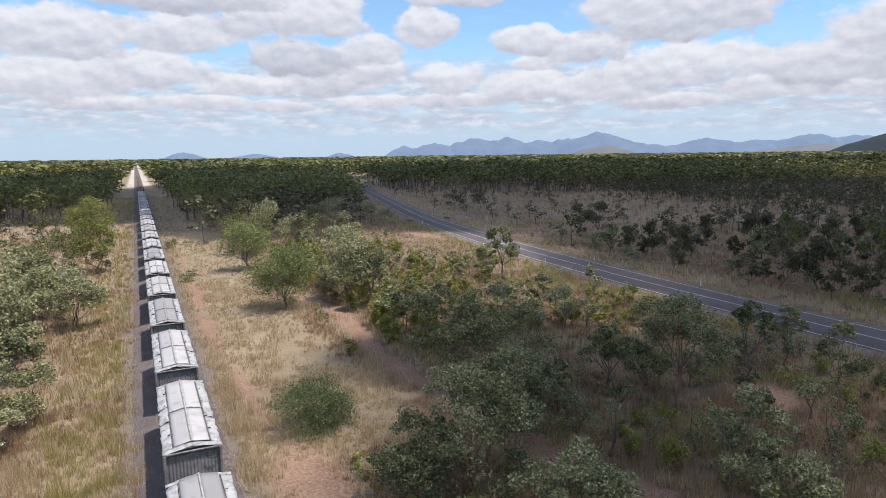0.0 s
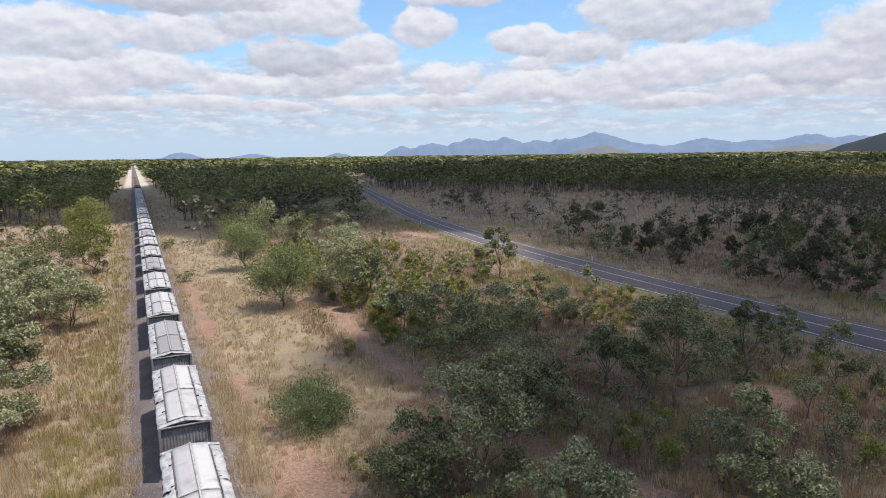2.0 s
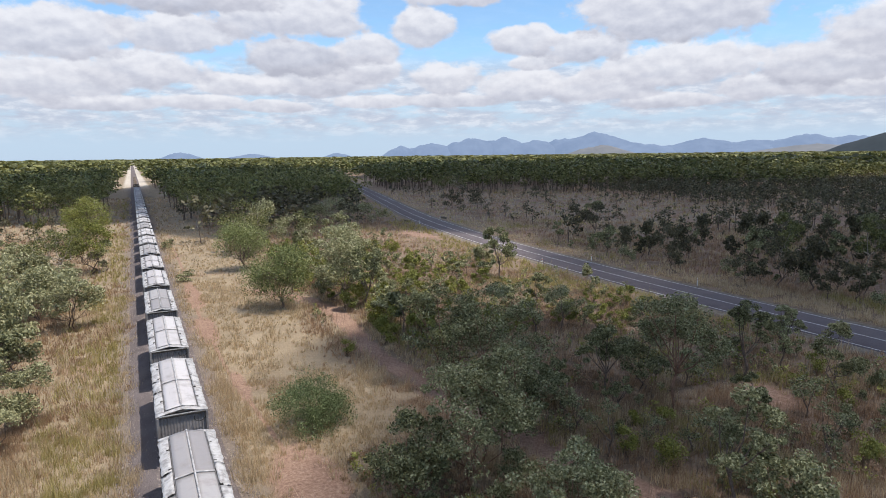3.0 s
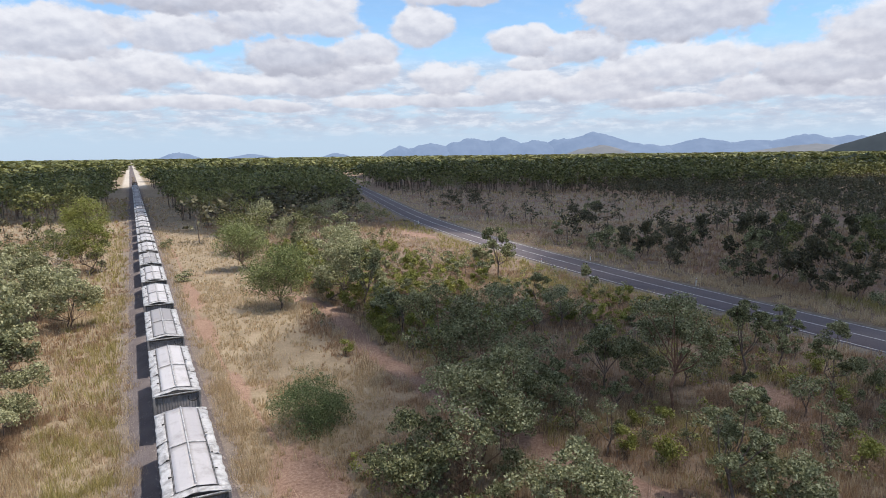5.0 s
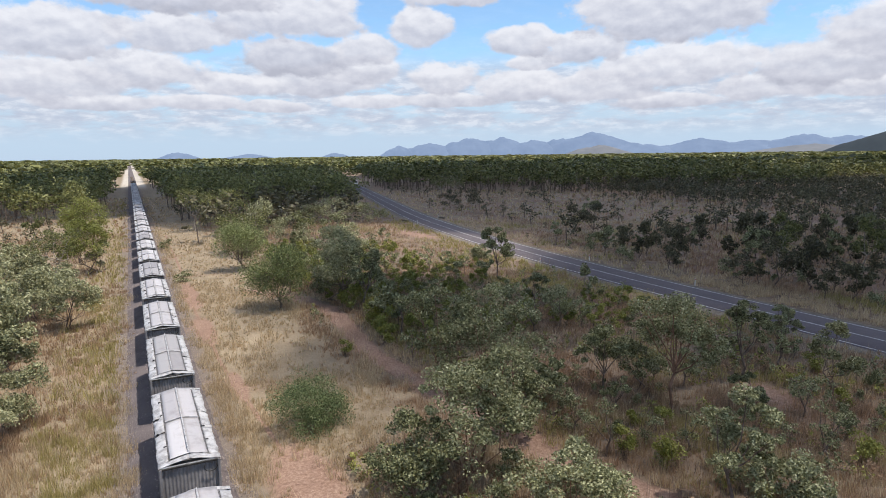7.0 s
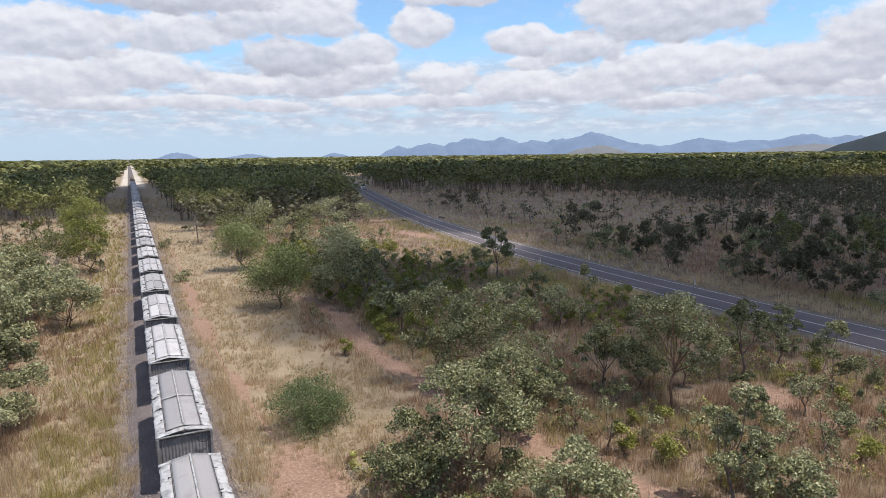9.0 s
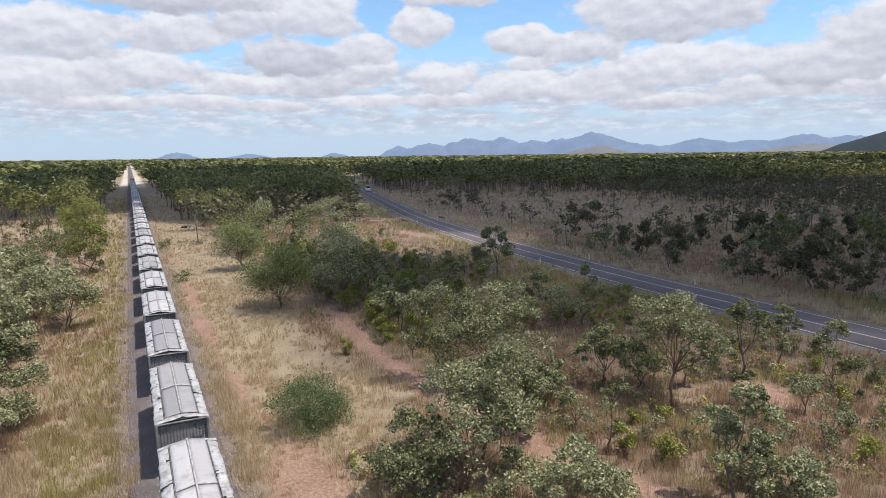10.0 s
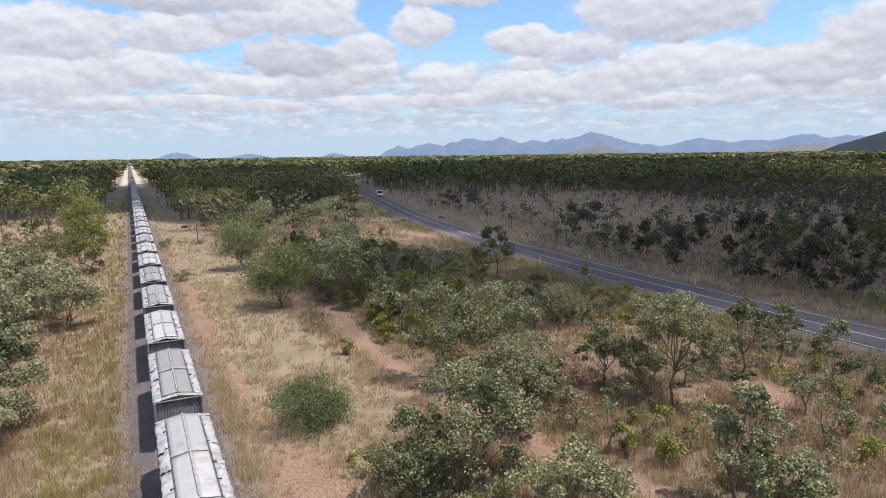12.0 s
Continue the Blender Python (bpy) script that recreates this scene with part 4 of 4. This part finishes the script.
for kind, x, y, h, r, v in [
        ("gum", 39.8, 30.9, 6.5, 1.9, 2), ("grey", 43.2, 25.9, 5.3, 1.9, 0), ("gum", 47.7, 33.7, 4.4, 1.7, 1), ("gum", 24.3, 18.7, 6.3, 1.8, 8), ("lowgum", 26.2, 17.6, 2.7, 2.2, 9), ("sapling", 31.6, 19.3, 4.3, 0.9, 1), ("gum", 43.6, 30.2, 5.2, 1.3, 3), ("sapling", 22.8, 26.0, 3.3, 1.2, 2), ("sapling", 23.1, 29.1, 2.5, 1.2, 0), ("gum", 39.3, 57.4, 4.1, 1.6, 2),
        ("sapling", 36.0, 48.2, 4.4, 2.4, 0), ("grey", -8.0, 46.0, 4.4, 2.8, 1), ("grey", -8.6, 41.5, 3.0, 1.9, 0), ("gum", 43.7, 72.5, 8.0, 2.5, 1), ("grey", 46.6, 81.9, 3.4, 1.9, 1), ("grey", 31.5, 32.5, 5.0, 2.4, 2)]:
    plant(kind, x, y, h, r, "near", None, v)
for kind, x, y, h, r, v in [
        ("bright", 13.9, 69.6, 7.8, 4.4, 1), ("bright", 13.8, 96.5, 7.8, 4.2, 2), ("grey", 20.9, 70.4, 8.7, 4.0, 2), ("gum", 22.2, 65.1, 7.2, 2.4, 2),
        ("golden", -6.9, 104.9, 8.7, 3.9, 0), ("golden", -8.5, 140.0, 9.8, 4.6, 1), ("grey", -6.6, 71.0, 6.1, 3.1, 1), ("grey", -12.4, 66.5, 5.6, 3.2, 1), ("grey", -9.4, 82.0, 5.0, 2.9, 2), ("grey", -9.2, 56.5, 4.3, 2.4, 0), ("grey", -13.5, 96.0, 5.0, 3.4, 2), ("grey", -10.0, 75.9, 5.9, 3.5, 0),
        ("grey", -10.5, 61.5, 6.7, 2.8, 2), ("gum", -10.5, 54.0, 4.2, 2.2, 2)]:
    plant(kind, x, y, h, r, "close", None, v)
for kind, x, y, h, r, v in [
        ("grey", -4.6, 105.8, 4.7, 2.1, 0), ("olive", -17.2, 140.6, 7.4, 2.4, 1), ("grey", -15.5, 107.0, 4.6, 4.1, 1), ("grey", -15, 88, 5.0, 3.6, 2),
        ("olive", 12.5, 153.4, 10.3, 4.5, 0), ("olive", 18.1, 149.8, 10.8, 5.1, 1), ("olive", 34.5, 168.7, 8.6, 3.7, 2), ("grey", 45.0, 153.7, 6.4, 6.5, 1),
        ("grey", 37.2, 151.2, 5.5, 5.0, 0), ("grey", 52.3, 149.0, 5.6, 4.9, 2), ("grey", 26, 118, 6.0, 4.2, 0), ("grey", 33, 104, 5.6, 3.8, 1)]:
    plant(kind, x, y, h, r, "mid", None, v)
for kind, x, y, h, r, v in [
        ("ironbark", 84.8, 102.3, 7.0, 3.6, 0), ("ironbark", 82.0, 105.0, 6.4, 3.2, 1), ("ironbark", 96.4, 173.5, 6.7, 4.2, 2), ("ironbark", 90.0, 178.0, 6.0, 4.0, 1), ("olive", 108.7, 222.7, 8.8, 4.6, 0),
        ("olive", 118.0, 228.0, 8.4, 4.4, 1), ("gum", 104, 128, 5.6, 3.0, 0)]:
    plant(kind, x, y, h, r, "mid", None, v)
# shrubs
plant("dark", 8.9, 37.3, 3.7, 2.95, "near")
for x, y, h, r in [(28.5, 27.3, 1.2, 0.8), (24.5, 23.0, 2.0, 1.0), (23.6, 25.6, 1.8, 0.7), (15.3, 50.4, 1.4, 0.7), (34.5, 19.1, 1.6, 0.8), (21.2, 58.7, 2.9, 1.7), (22.5, 62, 2.4, 1.3)]:
    plant("yellow", x, y, h, r, "near", None, int(x) % 2)

for x, y, h, rr in [(11.4, 25.2, 0.9, 0.9), (12.6, 23.8, 1.0, 0.9), (10.9, 27.6, 0.8, 0.8), (12.2, 29.0, 0.9, 0.8), (13.4, 31.2, 1.0, 0.9), (14.6, 24.0, 1.2, 1.0), (16.8, 26.5, 1.3, 1.1), (20.6, 25.0, 1.2, 1.0)]:
    plant("bush", x, y, h, rr, "near", None, int(x * 3) % 3)

# ---------------------------------------------------------------- bush between the railway and the road, and beyond the road


def clear_of(x, y, things, room):
    return all(math.hypot(x - a, y - b) > room for a, b in things)


stood = [(o.matrix_basis.translation.x, o.matrix_basis.translation.y) for o, _, _ in grown.values()]
g = np.random.default_rng(21)
count = 0
while count < 330:
    x = g.uniform(19, 53)
    y = g.uniform(46, 120) if g.random() < 0.76 else g.uniform(19, 46)
    thicket = 46 < y < 112
    if noise.noise((x * 0.06, y * 0.06, 1.0)) < (-0.4 if thicket else -0.1) or not clear_of(x, y, stood, 1.25 if thicket else 1.7) or x > road_x(y) - (15 if y > 60 else 9) or (y > 82 and x > 43) or (y > 95 and x > 0.40 * y):
        continue
    if bare_amount(np.array([x]), np.array([y]))[0] > 0.05:
        continue
    kind = g.choice(["bush", "yellow", "scrub", "sapling", "grey", "gum"], p=[0.20, 0.20, 0.40, 0.12, 0.04, 0.04] if thicket else [0.40, 0.14, 0.06, 0.32, 0.04, 0.04])
    h = {"bush": g.uniform(0.8, 2.2), "yellow": g.uniform(1.0, 2.6), "scrub": g.uniform(1.2, 3.2), "sapling": g.uniform(1.8, 4.2), "grey": g.uniform(2.5, 4.5), "gum": g.uniform(3, 5)}[kind]
    h *= 0.72 if y < 45 else 0.8 if x > 30 else 1.0
    plant(kind, x, y, h, h * g.uniform(0.38, 0.55), "near" if y < 45 else "mid", None, int(g.integers(0, 3)))
    stood.append((x, y))
    count += 1
count = 0
while count < 900:
    x, y = g.uniform(64, 330), g.uniform(28, 290)
    deep = x * AXIS[0] + y * AXIS[1]
    if deep > 300 or x < road_x(y) + 9 or not in_wedge(x, y):
        continue
    thick = 1.1 * noise.noise((x * 0.023, y * 0.023, 8.0)) + 0.003 * (x - y) + 0.05
    if x < 165 and y > 95 and deep > 120:
        thick -= 0.85
    if thick < g.uniform(-0.45, 0.25) or not clear_of(x, y, stood, 2.3):
        continue
    kind = g.choice(["ironbark", "gum", "bush", "olive"], p=[0.52, 0.12, 0.31, 0.05])
    h = {"gum": g.uniform(3.5, 6.2), "ironbark": g.uniform(3.0, 6.8), "bush": g.uniform(1.0, 2.6), "olive": g.uniform(5, 8.0)}[kind]
    plant(kind, x, y, h, h * g.uniform(0.33, 0.5), "mid" if deep < 118 else "far", None, int(g.integers(0, 3)))
    stood.append((x, y))
    count += 1
count = 0
while count < 28:
    x, y = g.uniform(-45, -7), g.uniform(38, 185)
    if x > -8 - max(0, (y - 60)) * 0.02 or not in_wedge(x, y) or not clear_of(x, y, stood, 2.6):
        continue
    kind = g.choice(["grey", "gum", "bush", "olive"], p=[0.5, 0.2, 0.2, 0.1])
    h = {"grey": g.uniform(3, 5.5), "gum": g.uniform(4, 6.5), "bush": g.uniform(1.2, 2.6), "olive": g.uniform(6, 9)}[kind]
    plant(kind, x, y, h, h * g.uniform(0.42, 0.6), "near" if y < 70 else "mid" if y < 130 else "far", None, int(g.integers(0, 3)))
    stood.append((x, y))
    count += 1
count = 0
while count < 110:
    x, y = g.uniform(66, 240), g.uniform(40, 270)
    deep = x * AXIS[0] + y * AXIS[1]
    if deep > 290 or deep < 75 or x < road_x(y) + 7 or not in_wedge(x, y) or not clear_of(x, y, stood, 2.5):
        continue
    h = g.uniform(1.0, 4.2)
    plant("bush" if h < 2.2 else "ironbark", x, y, h, h * g.uniform(0.4, 0.6), "mid" if deep < 120 else "far", None, int(g.integers(0, 3)))
    stood.append((x, y))
    count += 1
count = 0
while count < 40:
    x, y = g.uniform(9, 56), g.uniform(100, 190)
    if x > road_x(y) - 8 or x > 0.335 * y or x < 10 + max(0, 120 - y) * 0.3 or not clear_of(x, y, stood, 3.0):
        continue
    kind = g.choice(["grey", "olive", "gum"], p=[0.25, 0.5, 0.25])
    h = g.uniform(5, 9.5)
    plant(kind, x, y, h, h * g.uniform(0.42, 0.6), "mid" if y < 130 else "far", None, int(g.integers(0, 3)))
    stood.append((x, y))
    count += 1


def build_far_stand():
    """The trees too far off to count, in one mesh."""
    x, y, h, r = np.array(far_stand).T
    temps = [crown_template(80 + i, 14, 9, 0.72, 0.12, 6.0, 2.6) for i in range(6)]
    v, f = spread(temps, x, y, h, r, np.random.default_rng(4).uniform(0, 6.28, len(x)))
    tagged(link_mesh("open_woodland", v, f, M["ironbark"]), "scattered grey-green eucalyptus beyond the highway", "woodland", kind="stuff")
    segs = [(np.array((a, b, -0.2)), np.array((a + 0.3 * math.sin(a), b, c * 0.6)), 0.13, 0.06) for a, b, c in zip(x, y, h)]
    tv, tf = tubes(segs, 4)
    tagged(link_mesh("open_woodland_trunks", tv, tf, M["bark"]), "thin dark trunks of the scattered trees", "tree trunks", kind="stuff")


build_far_stand()

for x, y, h, rr in [(5.4, 92.0, 1.3, 1.3), (6.3, 96.0, 1.0, 1.0), (4.9, 128.0, 1.6, 1.2), (6.0, 133.0, 1.3, 1.0)]:
    plant("bush", x, y, h, rr, "mid", None, 1)

# ---------------------------------------------------------------- grass and stones


def blades(g, x, y, high, wide, per):
    """Thin tapering stalks, per tuft."""
    n = len(x)
    a = g.uniform(0, 6.283, (n, per))
    h = high[:, None] * g.uniform(0.45, 1.15, (n, per))
    lean = g.uniform(0.08, 0.65, (n, per)) * h
    bx = x[:, None] + g.normal(0, 0.26, (n, per)) * high[:, None]
    by = y[:, None] + g.normal(0, 0.26, (n, per)) * high[:, None]
    c, s = np.cos(a), np.sin(a)
    w = wide * g.uniform(0.6, 1.4, (n, per))
    turn = a + g.uniform(0.7, 2.4, (n, per))
    wx, wy = np.cos(turn) * w, np.sin(turn) * w
    zero = np.full_like(bx, -0.08)
    tip = np.stack([bx + c * lean, by + s * lean, h], -1)
    v = np.stack([np.stack([bx - wx, by - wy, zero], -1), np.stack([bx + wx, by + wy, zero], -1), tip], axis=2).reshape(-1, 3)
    return v, np.arange(len(v)).reshape(-1, 3)


def build_grass():
    g = np.random.default_rng(5)
    bags = {"straw": [], "green_grass": [], "brown_grass": []}
    for near, far, dens, high, wide, per in [(14, 48, 10.0, 0.56, 0.013, 18), (48, 90, 6.0, 0.55, 0.02, 10), (90, 160, 1.8, 0.55, 0.04, 8), (160, 300, 0.35, 0.55, 0.09, 6)]:
        n = int(dens * (far ** 2 - near ** 2) * 0.70)
        a = radians(-13) + g.random(n) * radians(77)
        d = np.sqrt(g.uniform(near ** 2, far ** 2, n))
        x, y = d * np.sin(a), d * np.cos(a)
        ok = ((x < -0.95 + 0.45 * np.sin(y * 0.4) + 0.3 * np.sin(y * 1.3) - np.abs(g.normal(0, 0.75, n))) | (x > 3.75 + 0.25 * np.sin(y * 0.9) + np.abs(g.normal(0, 0.25, n)))) & (np.abs(x - road_x(y)) > 4.5 + np.abs(g.normal(0, 0.4, n)))
        ok &= g.random(n) > bare_amount(x, y) * 1.15
        x, y = x[ok], y[ok]
        p1 = np.array([noise.noise((u * 0.12, w * 0.12, 2.0)) for u, w in zip(x, y)])
        p2 = np.array([noise.noise((u * 0.5, w * 0.5, 4.0)) for u, w in zip(x, y)])
        ok = (p2 + 0.5 * p1 + g.normal(0, 0.2, len(x))) > np.where(x > 16, -0.22, np.where(x > 5.5, -0.28, -0.55))
        x, y, p1, p2 = x[ok], y[ok], p1[ok], p2[ok]
        p1 = p1 + g.normal(0, 0.16, len(x))
        p2 = p2 + g.normal(0, 0.22, len(x))
        west = x < 0
        verge = (np.abs(x - road_x(y)) < 11) & (x < road_x(y)) & (y > 35)
        green = (verge & (p1 > -0.35)) | (west & (x > -6.5 + 2.5 * p1) & (x < -1.8) & (p2 > -0.05) & (p1 > -0.3)) | ((x > 20) & (p1 > 0.38))
        brown = ~green & (((x > np.where(y < 33, 10.5, 15) + 3 * p1) & (p1 + 0.5 * p2 < 0.18)) | (west & (p1 + 0.6 * p2 < np.where(x < -5.0, 0.22, -0.2))))
        h = high * (0.75 + 0.7 * np.clip(p2 + 0.4, 0, 1)) * np.where((x > 5.5) & (x < 15), 0.65, 1.0) * g.choice([0.7, 1.0, 1.55], len(x), p=[0.45, 0.35, 0.2])
        beyond = (x > road_x(y)) & (((y > 105) & (p1 > 0.0)) | (x < road_x(y) + 11))
        brown &= ~beyond
        for name, sel in (("green_grass", green), ("brown_grass", brown), ("straw", ~green & ~brown)):
            bags[name].append(blades(g, x[sel], y[sel], h[sel], wide, per))
    labels = {"straw": "tall dry straw-coloured grass", "green_grass": "half-green roadside grass", "brown_grass": "dull brown dry grass under the trees"}
    for name, bag in bags.items():
        base, vs, fs = 0, [], []
        for v, f in bag:
            vs.append(v)
            fs.append(f + base)
            base += len(v)
        tagged(link_mesh("grass", np.concatenate(vs), np.concatenate(fs), M[name]), labels[name], "grass", kind="stuff")


def build_scrub():
    """Low twiggy undergrowth between the trees."""
    g = np.random.default_rng(15)
    n = 2900
    x, y = g.uniform(15.5, 54, n), 17 + 150 * g.random(n) ** 1.5
    patch = np.array([noise.noise((a * 0.16, b * 0.16, 6.0)) for a, b in zip(x, y)])
    ok = (patch + g.normal(0, 0.25, n) > -0.05) & (x < road_x(y) - 6.5) & (bare_amount(x, y) < 0.1) & ((y < 95) | (x < 0.3 * y)) & (x > 15.5 + (y < 60) * 2)
    x, y = x[ok], y[ok]
    x, y = np.concatenate([x, g.uniform(9.2, 14.5, 70)]), np.concatenate([y, g.uniform(22.5, 32.0, 70)])
    h, size = g.uniform(0.5, 1.5, len(x)), g.uniform(0.35, 0.8, len(x))
    turn = g.uniform(0, 6.28, len(x))
    kind = g.integers(0, 3, len(x))
    for k, (mat, label) in enumerate((("gum", "low grey-green undergrowth among the trees"), ("yellow", "low yellow-green undergrowth among the trees"), ("brown_grass", "low brown withered undergrowth among the trees"))):
        m = kind == k
        if k == 1:
            m &= g.random(len(x)) < 0.6
        temps = [crown_template(120 + 10 * k + i, 7, 12, 0.17, -0.2, 1.0, 0.6) for i in range(5)]
        v, f = spread(temps, x[m], y[m], h[m], size[m], turn[m])
        tagged(link_mesh("undergrowth", v, f, M[mat]), label, "undergrowth", kind="stuff")
    v, f = blades(g, np.repeat(x, 2) + g.normal(0, 0.8, 2 * len(x)), np.repeat(y, 2) + g.normal(0, 0.8, 2 * len(x)), g.uniform(0.6, 1.5, 2 * len(x)), 0.010, 9)
    tagged(link_mesh("twigs", v, f, M["bark"]), "thin bare brown twigs among the undergrowth", "twigs", kind="stuff")


def build_dead_shrubs():
    first = None
    for i, (x, y, h) in enumerate([(33.5, 84.0, 3.2), (35.5, 88.0, 2.6), (31.0, 79.0, 2.4), (27.5, 45.5, 2.0), (41.0, 40.0, 2.2), (45.5, 29.5, 1.8), (22.5, 27.5, 1.5), (36.5, 31.5, 2.1)]):
        if first is None:
            (tv, tf), _ = tree_parts(77, 3.2, 1.5, 0.15, 40, 1, 0.1, stems=3)
            first = tagged(link_mesh("dead_shrub", tv, tf, M["bark_pale"], smooth=True), "leafless grey dead shrub in dry grass", "shrub", "dead shrubs")
            first.matrix_basis = pose(x, y, 0)
        else:
            k = h / 3.2
            copy_thing(first, pose(x, y, 0, 0, 0, i * 67) @ Matrix.Diagonal((k, k, k, 1)))


def build_culvert(x, y, turn):
    root = tagged(new("culvert_headwall"), "small grey concrete culvert headwall beside the highway", "culvert", "culvert headwalls")
    bm = bmesh.new()
    add_box(bm, -1.3, 1.3, -0.12, 0.12, -0.3, 0.45, 0.03)
    part("wall", bm, M["shoulder"], root)
    bm = bmesh.new()
    bmesh.ops.create_cone(bm, cap_ends=True, segments=18, radius1=0.26, radius2=0.26, depth=0.3, matrix=Matrix.Translation((0, -0.05, 0.1)) @ pose(0, 0, 0, 90))
    part("pipe", bm, M["black"], root)
    root.matrix_basis = pose(x, y, 0, 0, 0, turn)


def build_stones():
    g = np.random.default_rng(9)
    n = 16000
    y = 18 + 90 * g.random(n) ** 1.6
    side = g.random(n) < 0.6
    x = np.where(side, g.uniform(-2.0, 0.3, n), g.uniform(2.7, 4.5, n))
    off = np.abs(x - 1.5)
    z = np.where(off < 1.5, 0.38, np.where(off < 2.4, 0.38 - (off - 1.5) * 0.36, 0.03))
    r = g.uniform(0.025, 0.055, n)
    corner = np.array([(1, 0, 0), (-1, 0, 0), (0, 1, 0), (0, -1, 0), (0, 0, 1), (0, 0, -1)], float)
    tri = np.array([(0, 2, 4), (2, 1, 4), (1, 3, 4), (3, 0, 4)])
    v = corner[None] * r[:, None, None] * g.uniform(0.6, 1.3, (n, 6, 1)) + np.stack([x, y, z], -1)[:, None, :]
    f = (tri[None] + (np.arange(n) * 6)[:, None, None]).reshape(-1, 3)
    tagged(link_mesh("ballast_stones", v.reshape(-1, 3), f, M["stone"]), "loose grey ballast stones beside the rails", "stones", kind="stuff")


build_grass()
build_scrub()
build_dead_shrubs()
build_culvert(float(road_x(148.0)) - 5.4, 148.0, -76)
build_culvert(float(road_x(150.0)) + 5.4, 150.0, 104)
build_stones()

# ---------------------------------------------------------------- what moves


def motions():
    for thing, middle in train:
        walk(thing, [(t, pose(1.43, middle + SPEED * t, 0.52)) for t in (0.0, 4.0, 8.0, 12.0)])
    rows = []
    for t in (0.0, 3.0, 6.0, 9.0, 10.2, 11.0, 12.0):
        y = 241.0 + (12.0 - t) * VAN_SPEED
        turn = math.degrees(math.atan2(float(road_x(y + 1) - road_x(y - 1)), 2.0))
        rows.append((t, pose(float(road_x(y)) + 1.6, y, 0.1, 0, 0, 180 - turn)))
    walk(van, rows)
    for (thing, (dx, dy)), home in zip(shade_clouds, cloud_homes):
        if dx or dy:
            walk(thing, [(t, pose(home.translation.x + dx * k, home.translation.y + dy * k, home.translation.z))
                         for t, k in (((0.0, 0.0), (3.0, 0.04), (5.0, 0.17), (7.2, 0.46), (9.0, 0.66), (10.0, 0.79), (12.0, 1.0)) if dx else ((0.0, 0.0), (6.0, 0.4), (9.0, 0.9), (12.0, 1.0)))])


VAN_SPEED = 21.0
motions()
